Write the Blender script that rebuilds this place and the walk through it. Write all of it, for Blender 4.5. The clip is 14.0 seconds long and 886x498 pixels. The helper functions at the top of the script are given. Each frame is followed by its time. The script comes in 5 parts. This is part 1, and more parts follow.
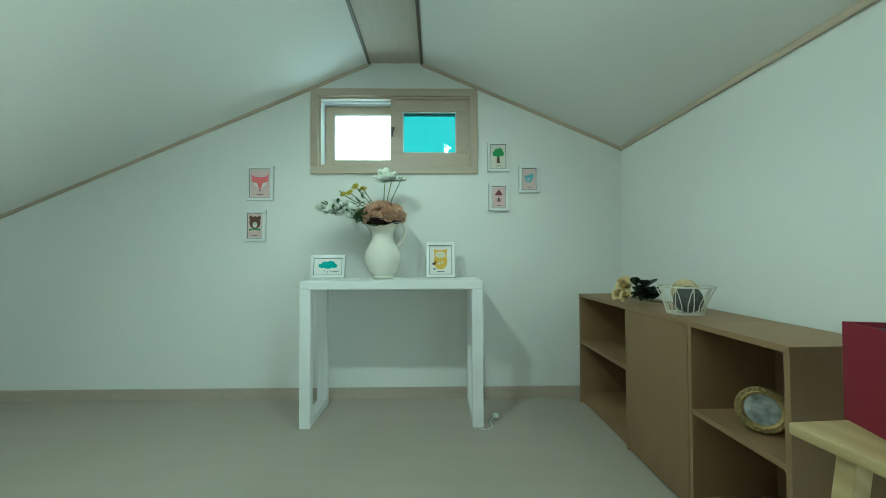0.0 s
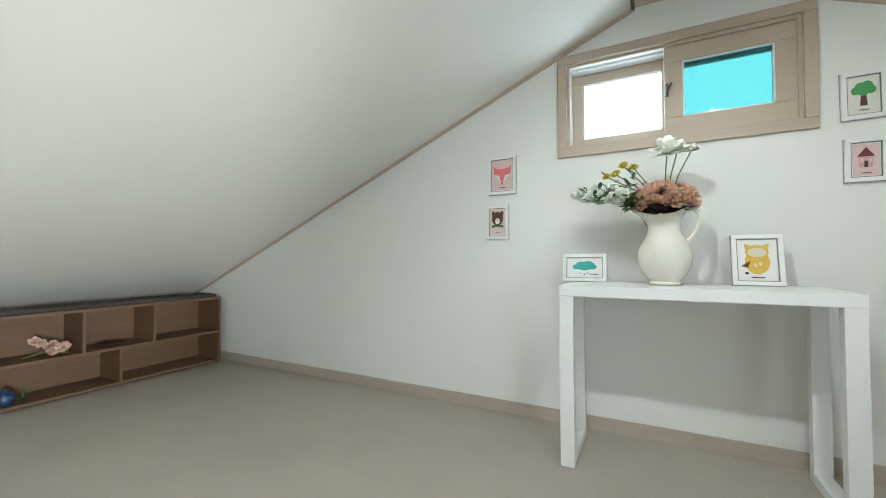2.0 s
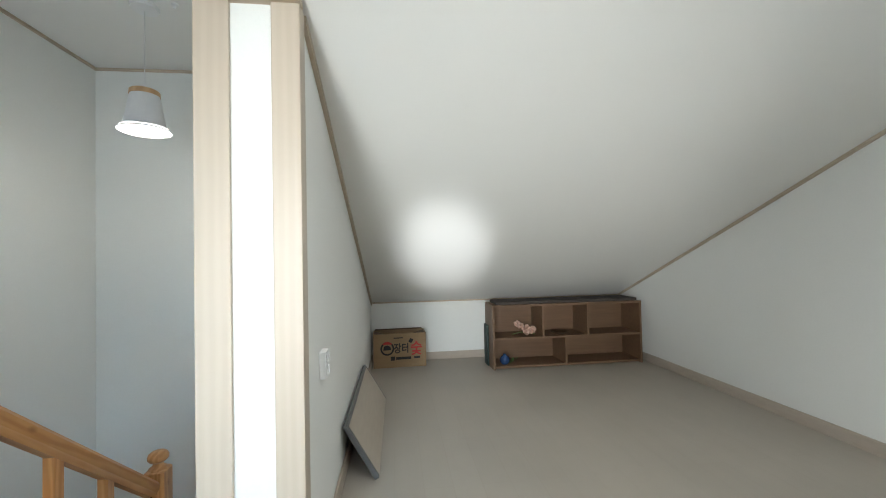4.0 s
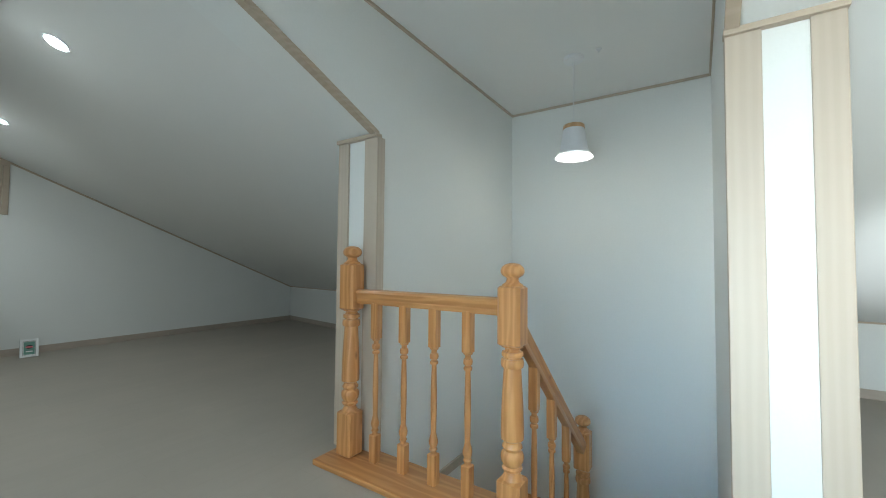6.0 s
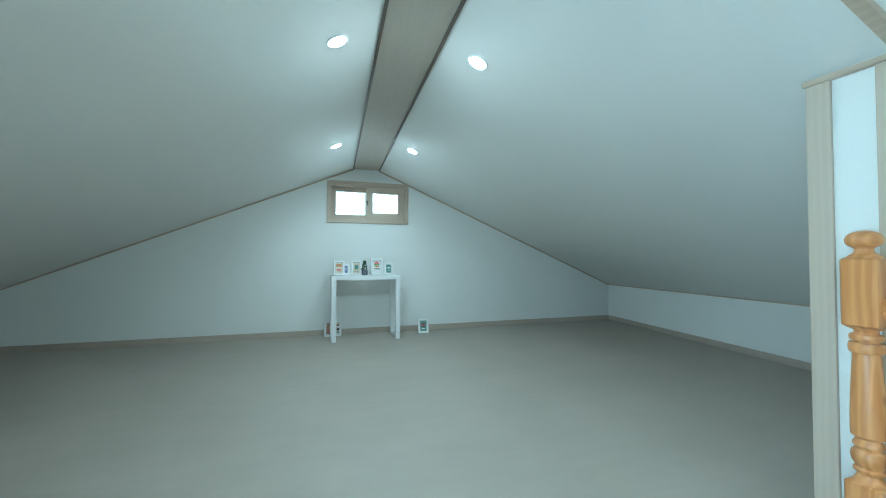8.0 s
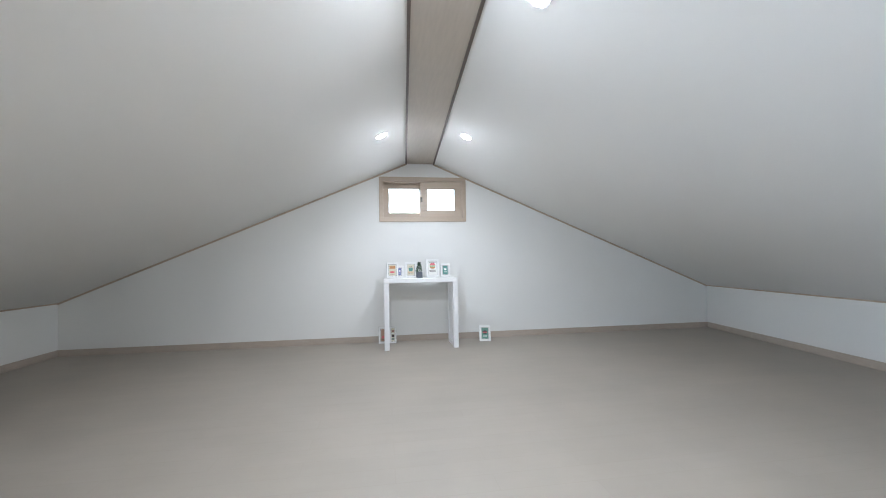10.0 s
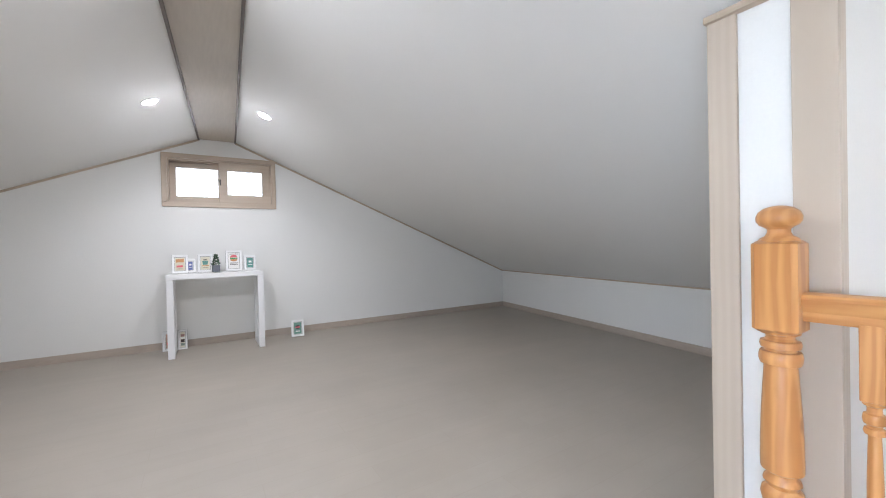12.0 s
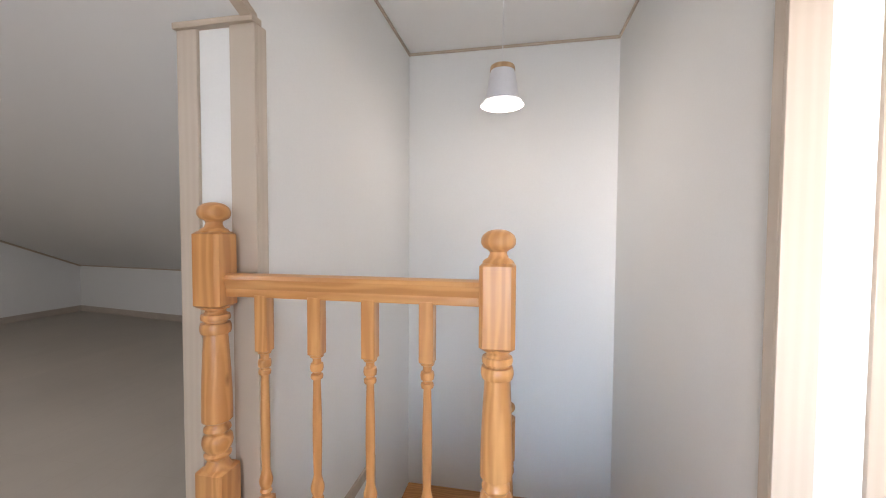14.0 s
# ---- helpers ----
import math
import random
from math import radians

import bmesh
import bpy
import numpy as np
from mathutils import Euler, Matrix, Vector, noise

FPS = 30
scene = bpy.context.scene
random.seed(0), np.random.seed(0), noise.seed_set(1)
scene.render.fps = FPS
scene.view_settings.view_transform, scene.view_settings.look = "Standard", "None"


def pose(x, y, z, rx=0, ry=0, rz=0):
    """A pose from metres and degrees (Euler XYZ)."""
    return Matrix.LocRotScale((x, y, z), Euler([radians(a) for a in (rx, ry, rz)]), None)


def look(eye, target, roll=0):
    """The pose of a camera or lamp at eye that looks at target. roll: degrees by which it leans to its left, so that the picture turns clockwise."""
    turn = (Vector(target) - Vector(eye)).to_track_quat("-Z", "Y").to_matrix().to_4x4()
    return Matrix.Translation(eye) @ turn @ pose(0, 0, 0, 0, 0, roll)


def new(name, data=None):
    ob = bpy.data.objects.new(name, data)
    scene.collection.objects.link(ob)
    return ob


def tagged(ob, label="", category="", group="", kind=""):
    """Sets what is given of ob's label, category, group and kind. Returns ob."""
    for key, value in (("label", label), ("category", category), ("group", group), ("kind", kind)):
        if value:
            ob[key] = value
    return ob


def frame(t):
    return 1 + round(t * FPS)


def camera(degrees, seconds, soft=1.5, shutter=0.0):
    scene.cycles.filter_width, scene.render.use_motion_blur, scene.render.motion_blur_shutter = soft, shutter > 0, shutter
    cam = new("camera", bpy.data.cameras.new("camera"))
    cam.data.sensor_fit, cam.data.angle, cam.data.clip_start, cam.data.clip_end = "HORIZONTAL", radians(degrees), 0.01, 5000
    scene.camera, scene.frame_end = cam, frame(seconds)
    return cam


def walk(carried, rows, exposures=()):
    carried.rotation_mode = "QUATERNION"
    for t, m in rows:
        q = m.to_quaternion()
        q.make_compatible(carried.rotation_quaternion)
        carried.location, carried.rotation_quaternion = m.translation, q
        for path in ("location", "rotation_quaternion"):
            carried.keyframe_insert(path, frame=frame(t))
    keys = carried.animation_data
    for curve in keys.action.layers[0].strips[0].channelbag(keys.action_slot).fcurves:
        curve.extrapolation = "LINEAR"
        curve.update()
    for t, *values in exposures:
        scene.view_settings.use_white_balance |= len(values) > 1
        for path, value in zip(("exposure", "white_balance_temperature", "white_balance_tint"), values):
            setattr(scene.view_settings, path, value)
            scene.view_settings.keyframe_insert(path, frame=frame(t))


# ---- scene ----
cam = camera(97.1, 14.0, 1.0)
PATH = [
    (0, (0.318, -2.757, 0.948), (0.349, -0.758, 0.992), -0.2),
    (0.5, (0.262, -2.518, 0.95), (0.28, -0.519, 0.976), -0.4),
    (1, (0.129, -2.381, 0.962), (-0.094, -0.394, 0.978), -0.1),
    (1.5, (-0.001, -2.361, 0.938), (-0.553, -0.439, 0.988), -0.1),
    (2, (-0.09, -2.392, 0.949), (-1.024, -0.624, 0.993), -0.2),
    (2.5, (-0.128, -2.410, 1.0), (-1.459, -0.918, 1.038), -0.8),
    (3, (-0.133, -2.420, 1.025), (-1.795, -1.308, 1.075), -0.7),
    (3.2, (-0.128, -2.410, 1.050), (-1.894, -1.475, 1.088), -1.0),
    (5.3, (0.228, -2.884, 1.055), (-1.645, -3.577, 1.147), 0.5),
    (5.5, (0.27, -2.971, 1.055), (-1.559, -3.774, 1.144), 0.5),
    (6, (0.387, -3.149, 1.047), (-1.285, -4.244, 1.121), 0.5),
    (6.5, (0.453, -3.291, 1.038), (-1.012, -4.651, 1.106), 0.2),
    (7, (0.514, -3.452, 1.048), (-0.709, -5.034, 1.099), -0.1),
    (7.5, (0.626, -3.614, 1.029), (-0.309, -5.381, 1.077), -0.2),
    (8, (0.737, -3.896, 1.033), (0.113, -5.795, 1.085), 0.1),
    (8.2, (0.786, -3.953, 1.053), (0.268, -5.884, 1.104), 0.1),
    (10.3, (0.462, -4.408, 1.030), (0.166, -6.385, 1.084), -0.9),
    (10.5, (0.435, -4.405, 1.030), (0.102, -6.376, 1.078), -1.1),
    (11, (0.420, -4.407, 1.030), (-0.107, -6.336, 1.062), -1.3),
    (11.5, (0.303, -4.395, 1.034), (-0.438, -6.252, 1.045), -1.4),
    (12, (0.208, -4.331, 1.051), (-0.839, -6.035, 1.031), -1.3),
    (12.5, (0.126, -4.231, 1.054), (-1.236, -5.694, 1.019), -0.9),
    (13, (0.092, -4.093, 1.067), (-1.547, -5.239, 1.003), -0.7),
    (13.5, (0.046, -3.928, 1.058), (-1.799, -4.696, 0.983), -0.2),
    (14, (-0.023, -3.755, 1.037), (-1.983, -4.147, 0.961), 0.3),
]
EXPOSURES = [
    (0.0, -0.70, 5700, -32), (0.5, -0.32, 5500, -35), (1.0, -0.06, 6450, -7), (1.5, -0.24, 6500, -1), (2.0, -0.24, 6350, 2), (2.5, -0.22, 6300, 4), (3.0, -0.26, 6400, 6),
    (5.5, -0.68, 6250, 0), (6.0, -0.52, 6000, -2), (6.5, -0.18, 5800, -4), (7.0, -0.05, 5750, -5), (7.5, 0.10, 5200, -14), (8.2, 0.36, 4950, -18),
    (10.3, 0.76, 5950, 13), (11.5, 0.64, 6000, 14), (12.5, 0.58, 6400, 17), (14.0, 0.02, 6850, 20)]
walk(cam, [(t, look(eye, target, roll)) for t, eye, target, roll in PATH], EXPOSURES)

# ---- light, world and exposure ----
world = bpy.data.worlds.new("world")
scene.world = world
world.use_nodes = True
wn = world.node_tree.nodes
sky = wn.new("ShaderNodeTexSky")
sky.sky_type = "NISHITA"
sky.sun_disc = False
sky.sun_elevation = radians(58)
sky.sun_rotation = radians(95)
world.node_tree.links.new(sky.outputs[0], wn["Background"].inputs[0])
wn["Background"].inputs[1].default_value = 0.15


def lamp(name, kind, m, power, colour=(1, 1, 1), **more):
    data = bpy.data.lights.new(name, kind)
    data.energy, data.color = power, colour
    for key, value in more.items():
        if key == "size":
            data.size = value
        elif key == "size_y":
            data.shape = "RECTANGLE"
            data.size_y = value
        elif key == "radius":
            data.shadow_soft_size = value
        elif key == "cone":
            data.spot_size = radians(value)
        elif key == "blend":
            data.spot_blend = value
        elif key == "spread":
            data.spread = radians(value)
        elif key == "angle":
            data.angle = radians(value)
    ob = new(name, data)
    ob.matrix_world = m
    return ob


# plan (metres): the ridge runs along y; room A ends at y = 0, room B at y = -9.62
RIDGE_L, RIDGE_R, RIDGE_Z, SLOPE = -0.155, 0.215, 2.33, 0.424
EAVE_L, EAVE_R = -4.25, 4.31
A_WALL, A_STAIR, B_STAIR, B_WALL, B_END = -2.775, -3.055, -4.675, -4.968, -9.62
JAMB_X, STAIR_X, EAST_X, FLAT_Z = -1.254, -3.17, 1.634, 2.51
EAVE_Z = 0.594
FZ = -0.03  # the finished floor


def roof_z(x):
    if x < RIDGE_L:
        return RIDGE_Z - SLOPE * (RIDGE_L - x)
    if x > RIDGE_R:
        return RIDGE_Z - SLOPE * (x - RIDGE_R)
    return RIDGE_Z


def eave_b(y):
    """The west knee wall of room B closes in towards the stairs."""
    return EAVE_L + 0.142 * (y - B_END)


def ridge_b(y):
    """Sideways drift of the ridge strip in room B."""
    return 0.05 * (y - B_END)


def roof_b(x, y):
    left, right = RIDGE_L + ridge_b(y), RIDGE_R + ridge_b(y)
    if x < left:
        s = (left - x) / (left - eave_b(y))
        # the slope is lifted towards the opening so its edge fits the camera's view
        fit_lift = 0.105 * math.sin(math.pi * min(1, s)) * max(0, 1 - (B_WALL - y) / (B_WALL - B_END)) ** 1.3
        return RIDGE_Z - (RIDGE_Z - EAVE_Z) * s + fit_lift
    if x > right:
        return RIDGE_Z - (RIDGE_Z - EAVE_Z) * (x - right) / (EAVE_R - right)
    return RIDGE_Z


lamp("sun", "SUN", look((5, -3, 8.4), (0, -3.6, 0)), 2.5, (1.0, 0.95, 0.88), angle=0.5)
lamp("landing_daylight", "AREA", look((1.80, -3.6, 0.75), (-3, -3.75, 0.1)), 29, (0.76, 0.88, 1.0), size=1.35, size_y=1.25)
# second narrow lamp in the assumed door opening, added to tint the stair wall
lamp("stair_wall_blue_lamp", "AREA", look((1.79, -3.30, 1.45), (-3.17, -3.36, -0.45)), 5.6, (0.42, 0.70, 1.0), size=0.9, size_y=0.6, spread=46)
lamp("north_window_daylight", "AREA", look((-0.23, 0.115, 1.84), (-0.23, -1, 1.84)), 2.6, (0.72, 0.86, 1.0), size=0.36, size_y=0.30)
# unseen spot beyond the door, added to make the bright patch on the slope
lamp("ceiling_patch_spot", "SPOT", look((3.9, -2.95, 0.8), (-3.04, -2.12, 1.10)), 3900, (0.96, 0.97, 1.0), radius=0.08, cone=7.6, blend=1.0)
# wide fill lamp, added to brighten room A's slope; no such source known
lamp("slope_fill_spot", "SPOT", look((3.4, -3.6, 0.85), (-2.3, -1.85, 1.2)), 1150, (1.0, 0.985, 0.96), radius=0.45, cone=34, blend=1.0)
DOWNLIGHTS = [(-0.385, -1.68), (0.445, -1.68), (-0.205, -6.08), (0.63, -6.08), (-0.292, -8.13), (0.532, -8.13)]
for dx, dy in DOWNLIGHTS:
    lean = SLOPE if dx < 0.1 else -SLOPE
    dz = roof_z(dx) if dy > -3 else roof_b(dx, dy)
    lamp("downlight_glow", "SPOT", look((dx + lean * 0.034, dy, dz - 0.034), (dx + lean, dy - 0.001, dz - 1)), (54 if dx < 0 else 40) if dy > -3 else 22, (0.97, 0.99, 1.0),
         radius=0.03, cone=172, blend=0.45)
lamp("pendant_glow", "POINT", Matrix.Translation((-2.39, -3.876, 1.755)), 5, (1.0, 0.93, 0.84), radius=0.05)


# ---- materials ----
def material(name, colour, rough=0.6, metal=0.0, grain=0.0, grain_scale=40.0, bump=0.0, bump_scale=150.0, stain=0.0,
             stain_scale=1.5, stretch=(1, 1, 1), coat=0.0, spec=0.5, vary=0.0):
    mat = bpy.data.materials.new(name)
    mat.use_nodes = True
    nt = mat.node_tree
    n, link = nt.nodes, nt.links.new
    bsdf = n["Principled BSDF"]
    bsdf.inputs["Roughness"].default_value = rough
    bsdf.inputs["Metallic"].default_value = metal
    bsdf.inputs["Coat Weight"].default_value = coat
    bsdf.inputs["Specular IOR Level"].default_value = spec
    base = (*colour, 1)
    bsdf.inputs["Base Color"].default_value = base
    coord = n.new("ShaderNodeTexCoord")
    mapping = n.new("ShaderNodeMapping")
    mapping.inputs["Scale"].default_value = stretch
    link(coord.outputs["Object"], mapping.inputs["Vector"])
    last = None
    for amount, size, detail in ((grain, grain_scale, 6), (stain, stain_scale, 3)):
        if not amount:
            continue
        tex = n.new("ShaderNodeTexNoise")
        tex.inputs["Scale"].default_value = size
        tex.inputs["Detail"].default_value = detail
        link(mapping.outputs[0], tex.inputs["Vector"])
        ramp = n.new("ShaderNodeMapRange")
        ramp.inputs["From Min"].default_value, ramp.inputs["From Max"].default_value = 0.3, 0.7
        ramp.inputs["To Min"].default_value, ramp.inputs["To Max"].default_value = 1 - amount, 1 + amount * 0.6
        link(tex.outputs["Fac"], ramp.inputs["Value"])
        mix = n.new("ShaderNodeMix")
        mix.data_type, mix.blend_type = "RGBA", "MULTIPLY"
        mix.inputs["Factor"].default_value = 1
        if last is None:
            mix.inputs["A"].default_value = base
        else:
            link(last, mix.inputs["A"])
        link(ramp.outputs[0], mix.inputs["B"])
        last = mix.outputs["Result"]
    if vary:
        info = n.new("ShaderNodeObjectInfo")
        ramp = n.new("ShaderNodeMapRange")
        ramp.inputs["To Min"].default_value, ramp.inputs["To Max"].default_value = 1 - vary, 1 + vary
        link(info.outputs["Random"], ramp.inputs["Value"])
        mix = n.new("ShaderNodeMix")
        mix.data_type, mix.blend_type = "RGBA", "MULTIPLY"
        mix.inputs["Factor"].default_value = 1
        if last is None:
            mix.inputs["A"].default_value = base
        else:
            link(last, mix.inputs["A"])
        link(ramp.outputs[0], mix.inputs["B"])
        last = mix.outputs["Result"]
    if last is not None:
        link(last, bsdf.inputs["Base Color"])
    if bump:
        tex = n.new("ShaderNodeTexNoise")
        tex.inputs["Scale"].default_value = bump_scale
        tex.inputs["Detail"].default_value = 4
        link(mapping.outputs[0], tex.inputs["Vector"])
        b = n.new("ShaderNodeBump")
        b.inputs["Strength"].default_value = bump
        b.inputs["Distance"].default_value = 0.002
        link(tex.outputs["Fac"], b.inputs["Height"])
        link(b.outputs[0], bsdf.inputs["Normal"])
    return mat


def wood(name, light, dark, scale=9.0, along="Z", rough=0.4, coat=0.0, bump=0.1, distortion=5.0, knots=0.0):
    """Timber with bands of growth rings and fine fibres along one axis, another cut for each object."""
    mat = bpy.data.materials.new(name)
    mat.use_nodes = True
    nt = mat.node_tree
    n, link = nt.nodes, nt.links.new
    bsdf = n["Principled BSDF"]
    bsdf.inputs["Roughness"].default_value = rough
    bsdf.inputs["Coat Weight"].default_value = coat
    bsdf.inputs["Coat Roughness"].default_value = 0.25
    coord, info = n.new("ShaderNodeTexCoord"), n.new("ShaderNodeObjectInfo")
    add = n.new("ShaderNodeVectorMath")
    add.operation = "ADD"
    shift = n.new("ShaderNodeVectorMath")
    shift.operation = "SCALE"
    shift.inputs[0].default_value = (3.1, 5.7, 2.3)
    link(info.outputs["Random"], shift.inputs["Scale"])
    link(coord.outputs["Object"], add.inputs[0])
    link(shift.outputs[0], add.inputs[1])
    mapping = n.new("ShaderNodeMapping")
    mapping.inputs["Scale"].default_value = {"X": (0.12, 1, 1), "Y": (1, 0.12, 1), "Z": (1, 1, 0.12)}[along]
    link(add.outputs[0], mapping.inputs["Vector"])
    wave = n.new("ShaderNodeTexWave")
    wave.wave_type, wave.rings_direction = "RINGS", along
    wave.inputs["Scale"].default_value = scale
    wave.inputs["Distortion"].default_value = distortion
    wave.inputs["Detail"].default_value = 2.5
    wave.inputs["Detail Scale"].default_value = 1.4
    link(mapping.outputs[0], wave.inputs["Vector"])
    fibre = n.new("ShaderNodeTexNoise")
    fibre.inputs["Scale"].default_value = 130
    fibre.inputs["Detail"].default_value = 5
    link(mapping.outputs[0], fibre.inputs["Vector"])
    blend = n.new("ShaderNodeMath")
    blend.operation = "MULTIPLY_ADD"
    link(fibre.outputs["Fac"], blend.inputs[0])
    blend.inputs[1].default_value = 0.35
    link(wave.outputs["Fac"], blend.inputs[2])
    ramp = n.new("ShaderNodeValToRGB")
    ramp.color_ramp.elements[0].position, ramp.color_ramp.elements[0].color = 0.15, (*light, 1)
    ramp.color_ramp.elements[1].position, ramp.color_ramp.elements[1].color = 1.0, (*dark, 1)
    link(blend.outputs[0], ramp.inputs["Fac"])
    drift = n.new("ShaderNodeTexNoise")
    drift.inputs["Scale"].default_value = 5
    link(mapping.outputs[0], drift.inputs["Vector"])
    tone = n.new("ShaderNodeMath")
    tone.operation = "MULTIPLY_ADD"
    link(info.outputs["Random"], tone.inputs[0])
    tone.inputs[1].default_value = 0.35
    link(drift.outputs["Fac"], tone.inputs[2])
    spread = n.new("ShaderNodeMapRange")
    spread.inputs["From Min"].default_value, spread.inputs["From Max"].default_value = 0.3, 1.05
    spread.inputs["To Min"].default_value, spread.inputs["To Max"].default_value = 0.90 - 0.5 * knots, 1.08 + 0.2 * knots
    link(tone.outputs[0], spread.inputs["Value"])
    mix = n.new("ShaderNodeMix")
    mix.data_type, mix.blend_type = "RGBA", "MULTIPLY"
    mix.inputs["Factor"].default_value = 1
    link(ramp.outputs[0], mix.inputs["A"])
    link(spread.outputs[0], mix.inputs["B"])
    last = mix.outputs["Result"]
    if knots:
        # sparse round knots, a little stretched along the timber
        squeeze = n.new("ShaderNodeMapping")
        squeeze.inputs["Scale"].default_value = {"X": (0.5, 1, 1), "Y": (1, 0.5, 1), "Z": (1, 1, 0.5)}[along]
        link(add.outputs[0], squeeze.inputs["Vector"])
        cell = n.new("ShaderNodeTexVoronoi")
        cell.inputs["Scale"].default_value = 9
        link(squeeze.outputs[0], cell.inputs["Vector"])
        near = n.new("ShaderNodeMapRange")
        near.inputs["From Min"].default_value, near.inputs["From Max"].default_value = 0.02, 0.13
        near.inputs["To Min"].default_value, near.inputs["To Max"].default_value = 0.75, 0.0
        link(cell.outputs["Distance"], near.inputs["Value"])
        stain = n.new("ShaderNodeMix")
        stain.data_type = "RGBA"
        link(near.outputs[0], stain.inputs["Factor"])
        link(last, stain.inputs["A"])
        stain.inputs["B"].default_value = (dark[0] * 0.42, dark[1] * 0.36, dark[2] * 0.36, 1)
        last = stain.outputs["Result"]
    link(last, bsdf.inputs["Base Color"])
    b = n.new("ShaderNodeBump")
    b.inputs["Strength"].default_value = bump
    b.inputs["Distance"].default_value = 0.001
    link(fibre.outputs["Fac"], b.inputs["Height"])
    link(b.outputs[0], bsdf.inputs["Normal"])
    return mat


def vinyl_floor(name):
    """Pale ash-pattern sheet floor: faint long boards with soft streaks, a satin sheen and scuffs."""
    mat = bpy.data.materials.new(name)
    mat.use_nodes = True
    nt = mat.node_tree
    n, link = nt.nodes, nt.links.new
    bsdf = n["Principled BSDF"]
    coord = n.new("ShaderNodeTexCoord")
    brick = n.new("ShaderNodeTexBrick")
    brick.inputs["Color1"].default_value = (0.40, 0.36, 0.308, 1)
    brick.inputs["Color2"].default_value = (0.392, 0.352, 0.300, 1)
    brick.inputs["Mortar"].default_value = (0.385, 0.345, 0.293, 1)
    brick.inputs["Scale"].default_value = 1.0
    brick.inputs["Mortar Size"].default_value = 0.0025
    brick.inputs["Brick Width"].default_value = 0.95
    brick.inputs["Row Height"].default_value = 0.14
    link(coord.outputs["Object"], brick.inputs["Vector"])
    mapping = n.new("ShaderNodeMapping")
    mapping.inputs["Scale"].default_value = (0.16, 1, 1)
    link(coord.outputs["Object"], mapping.inputs["Vector"])
    streak = n.new("ShaderNodeTexNoise")
    streak.inputs["Scale"].default_value = 16
    streak.inputs["Detail"].default_value = 7
    link(mapping.outputs[0], streak.inputs["Vector"])
    cloud = n.new("ShaderNodeTexNoise")
    cloud.inputs["Scale"].default_value = 1.7
    cloud.inputs["Detail"].default_value = 5
    link(coord.outputs["Object"], cloud.inputs["Vector"])
    last = brick.outputs["Color"]
    for tex, low, high in ((streak, 0.985, 1.012), (cloud, 0.93, 1.05)):
        ramp = n.new("ShaderNodeMapRange")
        ramp.inputs["From Min"].default_value, ramp.inputs["From Max"].default_value = 0.3, 0.7
        ramp.inputs["To Min"].default_value, ramp.inputs["To Max"].default_value = low, high
        link(tex.outputs["Fac"], ramp.inputs["Value"])
        mix = n.new("ShaderNodeMix")
        mix.data_type, mix.blend_type = "RGBA", "MULTIPLY"
        mix.inputs["Factor"].default_value = 1
        link(last, mix.inputs["A"])
        link(ramp.outputs[0], mix.inputs["B"])
        last = mix.outputs["Result"]
    link(last, bsdf.inputs["Base Color"])
    sheen = n.new("ShaderNodeMapRange")
    sheen.inputs["To Min"].default_value, sheen.inputs["To Max"].default_value = 0.42, 0.62
    link(cloud.outputs["Fac"], sheen.inputs["Value"])
    link(sheen.outputs[0], bsdf.inputs["Roughness"])
    bsdf.inputs["Specular IOR Level"].default_value = 0.35
    b = n.new("ShaderNodeBump")
    b.inputs["Strength"].default_value = 0.02
    b.inputs["Distance"].default_value = 0.002
    link(streak.outputs["Fac"], b.inputs["Height"])
    link(b.outputs[0], bsdf.inputs["Normal"])
    return mat


def glowing(name, colour, strength):
    mat = bpy.data.materials.new(name)
    mat.use_nodes = True
    bsdf = mat.node_tree.nodes["Principled BSDF"]
    bsdf.inputs["Base Color"].default_value = (*colour, 1)
    bsdf.inputs["Emission Color"].default_value = (*colour, 1)
    bsdf.inputs["Emission Strength"].default_value = strength
    return mat


def glass(name, tint, rough=0.0):
    mat = bpy.data.materials.new(name)
    mat.use_nodes = True
    bsdf = mat.node_tree.nodes["Principled BSDF"]
    bsdf.inputs["Base Color"].default_value = (*tint, 1)
    bsdf.inputs["Roughness"].default_value = rough
    bsdf.inputs["Transmission Weight"].default_value = 1
    bsdf.inputs["IOR"].default_value = 1.45
    return mat


WALLPAPER = material("wallpaper", (0.80, 0.80, 0.775), 0.75, bump=0.25, bump_scale=260, stain=0.02, stain_scale=0.7, grain=0.012, grain_scale=90)
CEILPAPER = material("ceiling_paper", (0.80, 0.79, 0.765), 0.7, bump=0.2, bump_scale=200, stain=0.02, stain_scale=0.6)
RIDGEPAPER = material("ridge_wrap", (0.50, 0.44, 0.37), 0.55, grain=0.05, grain_scale=60, stain=0.04, stretch=(1, 0.1, 1))
MOULD = wood("wrapped_moulding", (0.52, 0.425, 0.33), (0.48, 0.39, 0.295), 14, "Y", 0.45, bump=0.05, distortion=2)
CASING = wood("wrapped_casing", (0.52, 0.44, 0.355), (0.495, 0.415, 0.33), 12, "Z", 0.45, bump=0.05, distortion=2)
DARKLINE = material("dark_moulding", (0.12, 0.09, 0.07), 0.5, grain=0.1)
BASEBOARD = material("baseboard_wrap", (0.47, 0.40, 0.335), 0.45, grain=0.06, grain_scale=40, stretch=(0.3, 0.3, 1), stain=0.05)
FLOOR = vinyl_floor("ash_vinyl")
PINE = wood("lacquered_pine", (0.62, 0.305, 0.108), (0.50, 0.218, 0.069), 11, "Z", 0.36, coat=0.35, distortion=9.0, knots=0.13)
